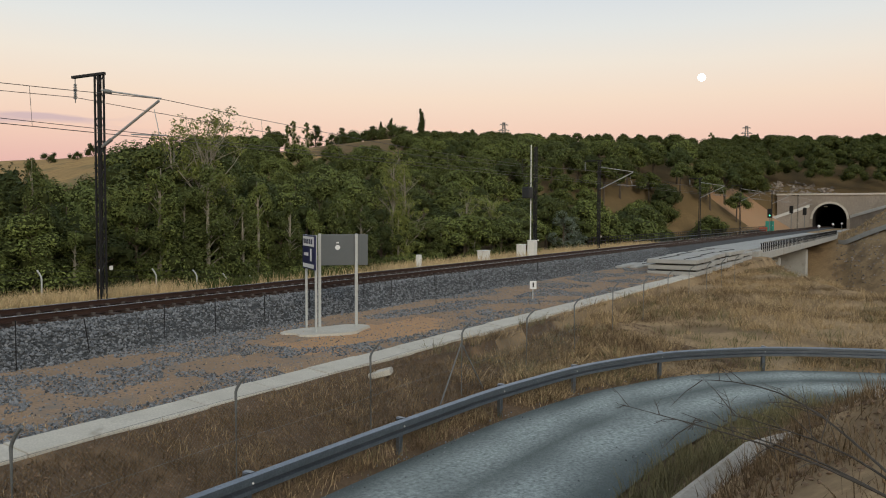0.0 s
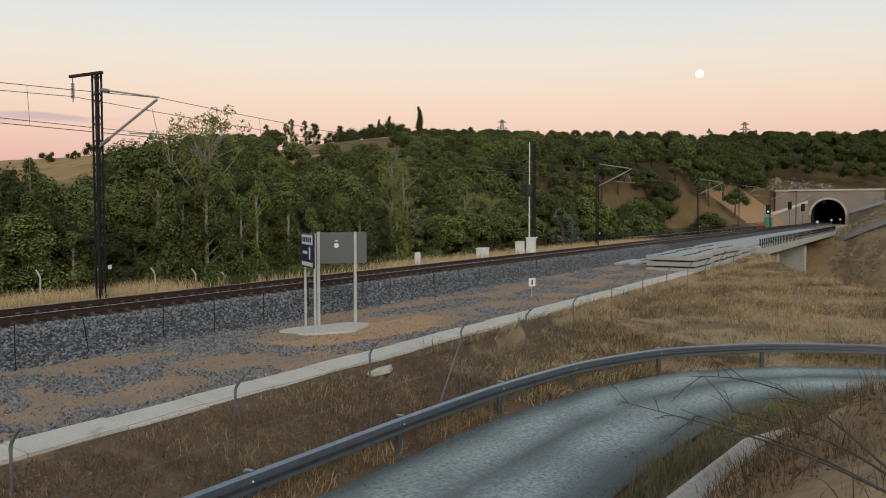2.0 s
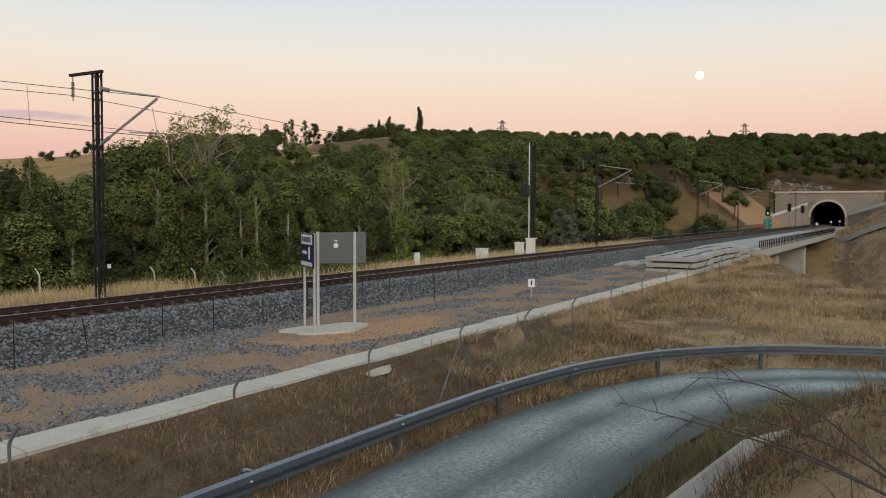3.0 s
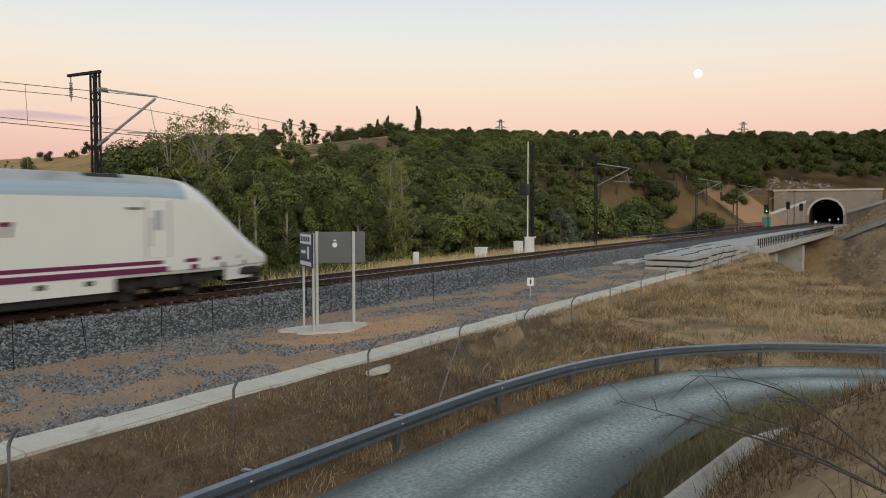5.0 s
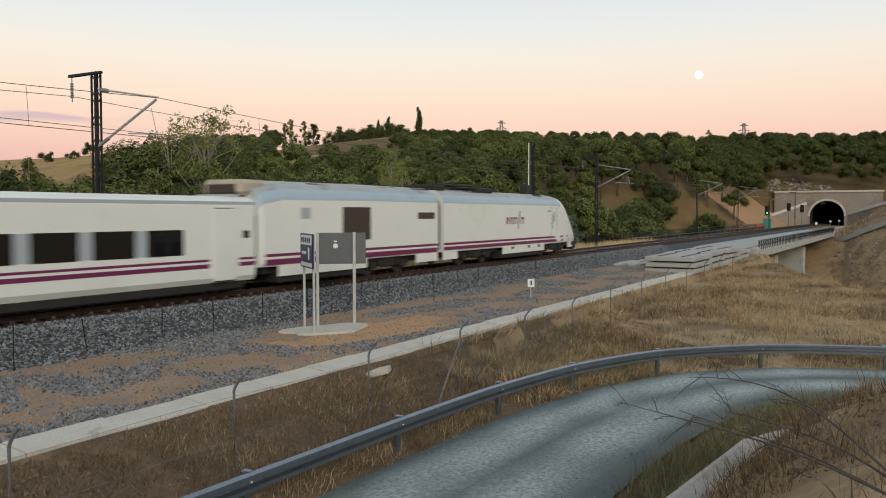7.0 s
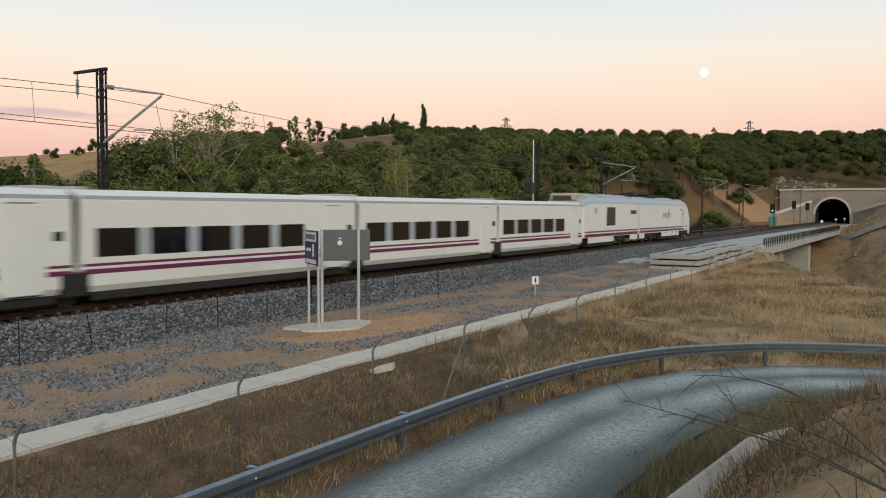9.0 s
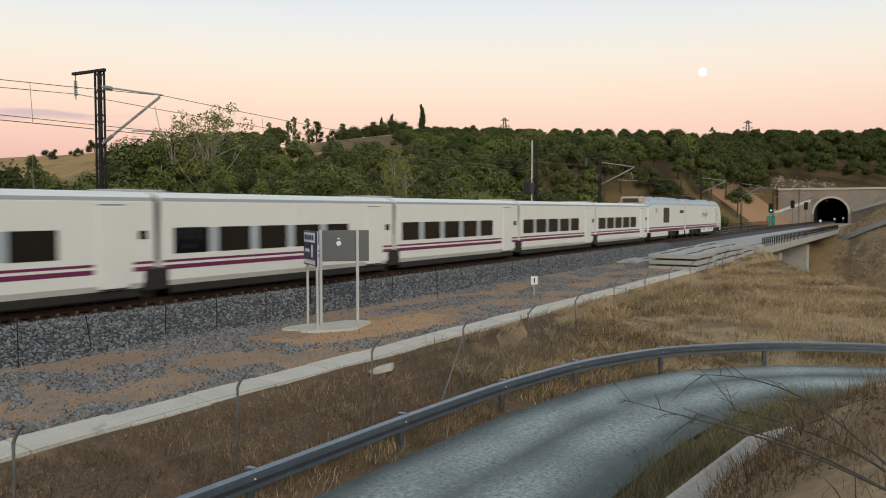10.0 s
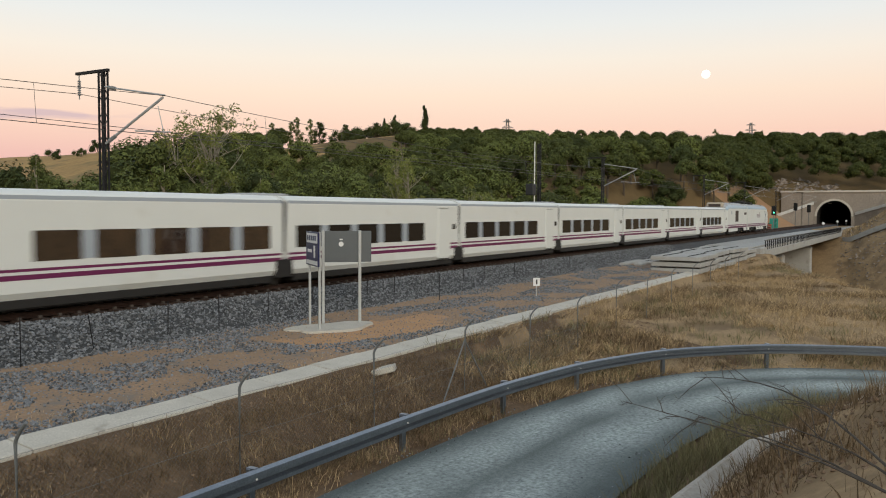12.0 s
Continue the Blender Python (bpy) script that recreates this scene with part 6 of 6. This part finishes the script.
# ---------------------------------------------------------------- ballast stones and dry grass
def stones(name, label, mat, xs, ys, zs, lo, hi, seed):
    """Loose broken stones, each an uneven eight-sided lump."""
    rng = np.random.default_rng(seed)
    n = len(xs)
    base = np.array([(1, 0, 0), (0, 1, 0), (-1, 0, 0), (0, -1, 0), (0, 0, 0.8), (0, 0, -0.8)], float)
    size = rng.uniform(lo, hi, (n, 1, 1))
    v = base[None] * rng.uniform(0.55, 1.25, (n, 6, 1)) * size + rng.normal(size=(n, 6, 3)) * size * 0.18
    a = rng.uniform(0, 6.28, n)
    c, s = np.cos(a)[:, None], np.sin(a)[:, None]
    v = np.stack([v[..., 0] * c - v[..., 1] * s, v[..., 0] * s + v[..., 1] * c, v[..., 2]], -1)
    v += np.stack([xs, ys, zs], -1)[:, None, :]
    tri = np.array([(0, 1, 4), (1, 2, 4), (2, 3, 4), (3, 0, 4), (1, 0, 5), (2, 1, 5), (3, 2, 5), (0, 3, 5)])
    f = (tri[None] + (np.arange(n) * 6)[:, None, None]).reshape(-1, 3)
    data = bpy.data.meshes.new(name)
    data.from_pydata(v.reshape(-1, 3).tolist(), [], f.tolist())
    data.materials.append(M[mat])
    return tagged(new(name, data), label, "gravel", kind="stuff")


def along_track(rng, n, x0, x1):
    """Places along the line, thicker where it is close."""
    return x0 + (x1 - x0) * rng.uniform(0, 1, n) ** 1.6


rs = np.random.default_rng(3)
n = 34000
bx = along_track(rs, n, 4, 75)
bu = rs.uniform(-3.15, -1.35, n)
bz = np.interp(bu, [-3.05, -2.05, -1.72, -1.35], [-1.06, -0.36, -0.255, -0.255]) + rs.uniform(-0.015, 0.04, n)
stones("ballast_stones", "grey broken ballast stones on the track shoulder", "ballast", bx, bu, bz, 0.03, 0.068, 4)
n = 6500
bx = along_track(rs, n, 4, 60)
bu = rs.uniform(-1.2, 1.6, n)
stones("rusty_stones", "rust-brown ballast stones between the rails", "rusty_stone", bx, bu, np.full(n, -0.245), 0.03, 0.06, 5)
# scattered gravel on the earth shelf, in drifts
gx, gy = along_track(rs, 62000, 4, 62), rs.uniform(-8.3, -2.7, 62000)
drift = np.array([noise.noise((x * 0.33, y * 0.75, 9.0)) + 0.5 * noise.noise((x * 1.1, y * 1.4, 2.0)) for x, y in zip(gx, gy)])
keep = (drift + 0.30 * np.cos((gy + 5.1) * 2.1 + 1.6 * np.sin(gx * 0.23) + 0.8 * np.sin(gx * 0.61)) > -0.01) & ((gx - 21.5) ** 2 / 12 + (gy + 5.6) ** 2 / 3.0 > 1)
gx, gy = gx[keep], gy[keep]
gz = np.array([land(x, y) for x, y in zip(gx, gy)])
stones("loose_gravel", "grey loose gravel drifts on the earth shelf", "ballast", gx, gy, gz + 0.005, 0.02, 0.055, 6)
sx, sy = along_track(rs, 12000, 4, 60), rs.uniform(-8.3, -2.7, 12000)
stones("sparse_gravel", "small stones strewn over the reddish earth", "ballast", sx, sy, np.array([land(x, y) for x, y in zip(sx, sy)]), 0.012, 0.04, 16)
# pebbles on the road verge and the bank
vx, vy = rs.uniform(8, 30, 2600), rs.uniform(-21, -13, 2600)
off = np.array([road_offset(x, y)[0] for x, y in zip(vx, vy)])
keep = (np.abs(off) < 2.2) & ((np.abs(np.abs(off) - 2.0) < 0.4) | (rs.uniform(0, 1, 2600) < 0.25))
vx, vy = vx[keep], vy[keep]
stones("road_pebbles", "small grey pebbles on the gravel road", "ballast", vx, vy, np.array([road_level(road_offset(x, y)[1]) for x, y in zip(vx, vy)]) + 0.08, 0.010, 0.026, 8)
# clods of earth on both banks
for seed, count, x0, x1, y0, y1 in ((61, 16000, 3, 34, -13.2, -9.3), (62, 9000, 7, 26, -25.0, -18.6)):
    cx, cy = rs.uniform(x0, x1, count), rs.uniform(y0, y1, count)
    keep = np.array([abs(road_offset(x, y)[0]) > 2.4 for x, y in zip(cx, cy)])
    cx, cy = cx[keep], cy[keep]
    stones("earth_clods", "brown earth clods and pebbles on the bank", "clod", cx, cy, np.array([land(x, y) for x, y in zip(cx, cy)]), 0.012, 0.045, seed)
# rubble on the far ravine bank
qx, qy = rs.uniform(150, 178, 600), rs.uniform(-19, -8.5, 600)
stones("bank_rubble", "pale rubble on the ravine bank", "rock", qx, qy, np.array([land(x, y) for x, y in zip(qx, qy)]), 0.06, 0.30, 9)
qx, qy = rs.uniform(PORTAL + 2, PORTAL + 14, 260), rs.uniform(-2, 22, 260)
stones("cutting_rubble", "pale rock outcrop over the tunnel", "rock", qx, qy, np.array([land(x, y) for x, y in zip(qx, qy)]), 0.2, 0.9, 10)


def blades(name, label, mat, xs, ys, lo, hi, width, lean, seed, lift=None):
    """Dry stems, each a bent narrow blade."""
    rng = np.random.default_rng(seed)
    n = len(xs)
    zs = np.array([land(x, y) for x, y in zip(xs, ys)]) if lift is None else lift
    h = rng.uniform(lo, hi, n) * rng.uniform(0.5, 1.0, n)
    a = rng.uniform(0, 6.28, n)
    w = width * rng.uniform(0.6, 1.4, n)
    dx, dy = np.cos(a) * w, np.sin(a) * w
    lx, ly = rng.normal(0, lean, n) * h, rng.normal(0, lean, n) * h
    p = np.stack([xs, ys, zs - 0.03], -1)
    v = np.stack([p + np.stack([-dx, -dy, 0 * h], -1), p + np.stack([dx, dy, 0 * h], -1),
                  p + np.stack([lx * 0.4 + dx * 0.7, ly * 0.4 + dy * 0.7, h * 0.6], -1), p + np.stack([lx * 0.4 - dx * 0.7, ly * 0.4 - dy * 0.7, h * 0.6], -1),
                  p + np.stack([lx, ly, h], -1)], 1)
    i = (np.arange(n) * 5)[:, None]
    quads, tris = (i + np.array([0, 1, 2, 3])).tolist(), (i + np.array([3, 2, 4])).tolist()
    data = bpy.data.meshes.new(name)
    data.from_pydata(v.reshape(-1, 3).tolist(), [], quads + tris)
    data.materials.append(M[mat])
    return tagged(new(name, data), label, "grass", kind="stuff")


def scatter(n, x0, x1, y0, y1, seed, test, patch=0.5, cut=-0.1, power=1.0):
    """Places inside a stretch, in uneven patches."""
    rng = np.random.default_rng(seed)
    xs, ys = x0 + (x1 - x0) * rng.uniform(0, 1, n) ** power, rng.uniform(y0, y1, n)
    ok = [noise.noise((x * patch, y * patch, seed * 1.7)) + 0.4 * noise.noise((x * patch * 4, y * patch * 4, seed)) > cut and test(x, y) for x, y in zip(xs, ys)]
    return xs[ok], ys[ok]


def on_bank(x, y):
    return road_offset(x, y)[0] > 2.3 and y < -9.3


def on_near_bank(x, y):
    d = road_offset(x, y)[0]
    return d < -2.35 and math.hypot(x - EYE.x, y - EYE.y) > 3.0


def ravine(x, y):
    return x < lerp_list(y, [(-40, 44), (-20, 56), (-14, 74), (-9, 92)])


x, y = scatter(72000, 2, 36, -14.2, -9.3, 21, lambda x, y: on_bank(x, y) and x + 5 * noise.noise((x * 0.4, y * 0.4, 2)) < 31, 0.7, -0.25)
blades("brown_weeds", "short brown dried weeds on the bank", "brown_weed", x, y, 0.06, 0.26, 0.008, 0.55, 22)
x, y = scatter(20000, 4, 34, -14.0, -9.4, 23, on_bank, 0.45, 0.05)
blades("straw_tufts", "pale straw tufts on the bank", "straw", x, y, 0.10, 0.32, 0.006, 0.5, 24)
def tufts(name, label, mat, xs, ys, count, spread, lo, hi, width, seed):
    """Clumps of dry stems leaning out from their middle."""
    rng = np.random.default_rng(seed)
    size = rng.uniform(0.55, 1.3, len(xs))
    gx, gy, k = np.repeat(xs, count), np.repeat(ys, count), np.repeat(size, count)
    n = len(gx)
    ox, oy = rng.normal(0, spread, n) * k, rng.normal(0, spread, n) * k
    zs = np.repeat([land(x, y) for x, y in zip(xs, ys)], count)
    h = rng.uniform(lo, hi, n) * k
    a = rng.uniform(0, 6.28, n)
    w = width * rng.uniform(0.6, 1.4, n)
    dx, dy = np.cos(a) * w, np.sin(a) * w
    lx, ly = ox * 1.1 + rng.normal(0, 0.25, n) * h, oy * 1.1 + rng.normal(0, 0.25, n) * h
    p = np.stack([gx + ox, gy + oy, zs - 0.06], -1)
    o = 0 * h
    v = np.stack([p + np.stack([-dx, -dy, o], -1), p + np.stack([dx, dy, o], -1), p + np.stack([lx * 0.4 + dx * 0.8, ly * 0.4 + dy * 0.8, h * 0.6], -1),
                  p + np.stack([lx * 0.4 - dx * 0.8, ly * 0.4 - dy * 0.8, h * 0.6], -1), p + np.stack([lx, ly, h], -1)], 1)
    i = (np.arange(n) * 5)[:, None]
    data = bpy.data.meshes.new(name)
    data.from_pydata(v.reshape(-1, 3).tolist(), [], (i + np.array([0, 1, 2, 3])).tolist() + (i + np.array([3, 2, 4])).tolist())
    data.materials.append(M[mat])
    return tagged(new(name, data), label, "grass", kind="stuff")


on_slope = lambda x, y: on_bank(x, y) and ravine(x, y)
x, y = scatter(6400, 20, 92, -27, -9.3, 25, on_slope, 0.22, -0.12, 1.25)
tufts("straw_slope", "tawny dry grass tufts on the open slope", "straw", x, y, 26, 0.17, 0.14, 0.42, 0.008, 26)
x, y = scatter(5200, 20, 92, -27, -9.3, 27, on_slope, 0.2, -0.02, 1.25)
tufts("brown_slope", "brown dead weeds on the open slope", "brown_weed", x, y, 26, 0.20, 0.14, 0.42, 0.008, 28)
x, y = scatter(1500, 20, 80, -26, -9.3, 47, on_slope, 0.15, 0.12, 1.25)
tufts("green_slope", "olive-green weeds among the dry grass", "green_weed", x, y, 18, 0.16, 0.18, 0.5, 0.010, 48)
x, y = scatter(1500, 4, 32, -13.4, -9.5, 49, on_bank, 0.5, 0.0)
tufts("brown_bank_tufts", "low brown weed clumps on the bank", "brown_weed", x, y, 22, 0.10, 0.10, 0.34, 0.006, 50)
x, y = scatter(15000, 5, 30, -20, -12.4, 29, lambda x, y: 2.05 < road_offset(x, y)[0] < 2.9, 1.1, -0.1)
blades("verge_straw", "tall straw under the crash barrier", "straw", x, y, 0.12, 0.5, 0.006, 0.3, 30)
x, y = scatter(9000, 5, 30, -20, -12.4, 31, lambda x, y: 2.1 < road_offset(x, y)[0] < 3.2, 0.8, 0.05)
blades("verge_weeds", "green-brown weeds under the crash barrier", "green_weed", x, y, 0.12, 0.5, 0.007, 0.4, 32)
x, y = scatter(52000, 6, 95, 2.7, 9.4, 33, lambda x, y: x < 22.5 + noise.noise((x, y, 5)) or x > 37 or y < 3.6, 0.3, -0.25, 1.2)
blades("far_straw", "tall pale straw beyond the track", "straw_pale", x, y, 0.35, 0.95, 0.012, 0.25, 34)
x, y = scatter(24000, 8, 23, 2.6, 8.4, 57, lambda x, y: True, 0.4, -0.35)
blades("left_straw", "dense pale straw around the mast foot", "straw_pale", x, y, 0.4, 1.0, 0.009, 0.3, 58)
x, y = scatter(900, 22, 40, 5.6, 9.6, 51, lambda x, y: True, 0.6, -0.3)
tufts("shade_weeds", "dark green undergrowth behind the wire fence", "leaf_mid", x, y, 24, 0.2, 0.25, 0.7, 0.02, 52)
x, y = scatter(9000, 4, 60, -8.3, -3.2, 35, lambda x, y: True, 0.6, 0.18, 1.3)
blades("shelf_straw", "sparse straw on the earth shelf", "straw", x, y, 0.05, 0.2, 0.005, 0.5, 36)
x, y = scatter(4000, 4, 60, -8.9, -7.6, 37, lambda x, y: y > -8.35, 0.9, 0.0, 1.3)
blades("kerb_straw", "dry grass along the drain kerb", "straw", x, y, 0.06, 0.25, 0.005, 0.4, 38)
x, y = scatter(40000, 7, 28, -24, -16.8, 39, lambda x, y: on_near_bank(x, y) and road_offset(x, y)[0] > -3.7, 0.8, -0.15)
blades("ditch_weeds", "green and brown weeds beside the road", "green_weed", x, y, 0.2, 0.6, 0.008, 0.4, 40)
x, y = scatter(40000, 6, 28, -26, -17.0, 41, lambda x, y: on_near_bank(x, y) and road_offset(x, y)[0] < -3.2, 0.7, -0.1)
blades("bank_weeds", "brown weeds and straw on the camera-side bank", "brown_weed", x, y, 0.06, 0.34, 0.005, 0.5, 42)
x, y = scatter(1500, 7, 27, -25, -18.5, 53, lambda x, y: on_near_bank(x, y) and road_offset(x, y)[0] < -4.4, 0.9, -0.1)
tufts("near_bank_tufts", "dead brown flower stalks and straw on the near bank", "brown_weed", x, y, 20, 0.07, 0.12, 0.45, 0.004, 54)
x, y = scatter(700, 12, 28, -22.5, -17.0, 55, lambda x, y: -3.4 < road_offset(x, y)[0] < -2.2, 0.6, -0.2)
tufts("ditch_tufts", "tall olive weeds between road and ditch", "green_weed", x, y, 22, 0.09, 0.25, 0.65, 0.005, 56)
x, y = scatter(14000, 170, 236, -30, -8.8, 43, lambda x, y: True, 0.08, -0.2)
blades("far_bank_grass", "dry grass on the bank beside the tunnel", "straw", x, y, 0.3, 0.8, 0.05, 0.4, 44)


# ---------------------------------------------------------------- bare shrub in the foreground
def build_shrub():
    rng = random.Random(17)
    shrub = thing("bare_shrub", pose(5.2, -22.1, 1.15))
    tagged(shrub, "leafless grey-brown shrub arching over the bank", "shrub")
    for reach, lift, heading, curve in ((2.9, 0.55, 42, 1.0), (2.6, 0.15, 62, 0.2), (2.2, 0.05, 55, -0.1), (1.9, 0.25, 50, 0.4)):
        bm = bmesh.new()
        a = radians(heading)
        pts = []
        for k in range(11):
            q = k / 10
            pts.append(Vector((math.cos(a) * reach * q + 0.05 * math.sin(7 * q + heading), math.sin(a) * reach * q + 0.05 * math.cos(5 * q), lift * math.sin(q * 2.4) * 0.6 - 0.10 * curve * q * q - 0.05 + 0.10 * q)))
        add_path(bm, pts, [0.011 * (1 - 0.8 * k / 10) for k in range(11)], 5)
        for _ in range(11):
            i = rng.randrange(3, 10)
            p = pts[i].lerp(pts[i + 1], rng.random())
            d = Vector((rng.gauss(0, 0.5) + math.cos(a) * 0.6, rng.gauss(0, 0.5) + math.sin(a) * 0.6, rng.gauss(0.1, 0.4))).normalized()
            l = rng.uniform(0.10, 0.42)
            e = p + d * l
            add_path(bm, [p, p.lerp(e, 0.5) + Vector((0, 0, 0.02)), e], [0.004, 0.003, 0.0012], 4)
            for _ in range(3):
                g = p.lerp(e, rng.uniform(0.4, 1))
                add_path(bm, [g, g + Vector((rng.gauss(0, 0.05), rng.gauss(0, 0.05), rng.uniform(0.0, 0.08)))], [0.002, 0.001], 3)
        part("branch", bm, M["twig"], shrub)
    return shrub


build_shrub()

def motions():
    for car, offset in cars:
        walk(car, [(t, pose(NOSE_AT + SPEED * (t - 6.5) + offset, 0, 0)) for t in (0.0, 6.0, 12.0)])
    for wheel, r in wheels:
        at = wheel.location.copy()
        # the wheels roll with the speed of the train
        walk(wheel, [(k / FPS, pose(at.x, at.y, at.z, 0, math.degrees(k / FPS * SPEED / r) % 360, 0)) for k in range(12 * FPS + 1)])



motions()
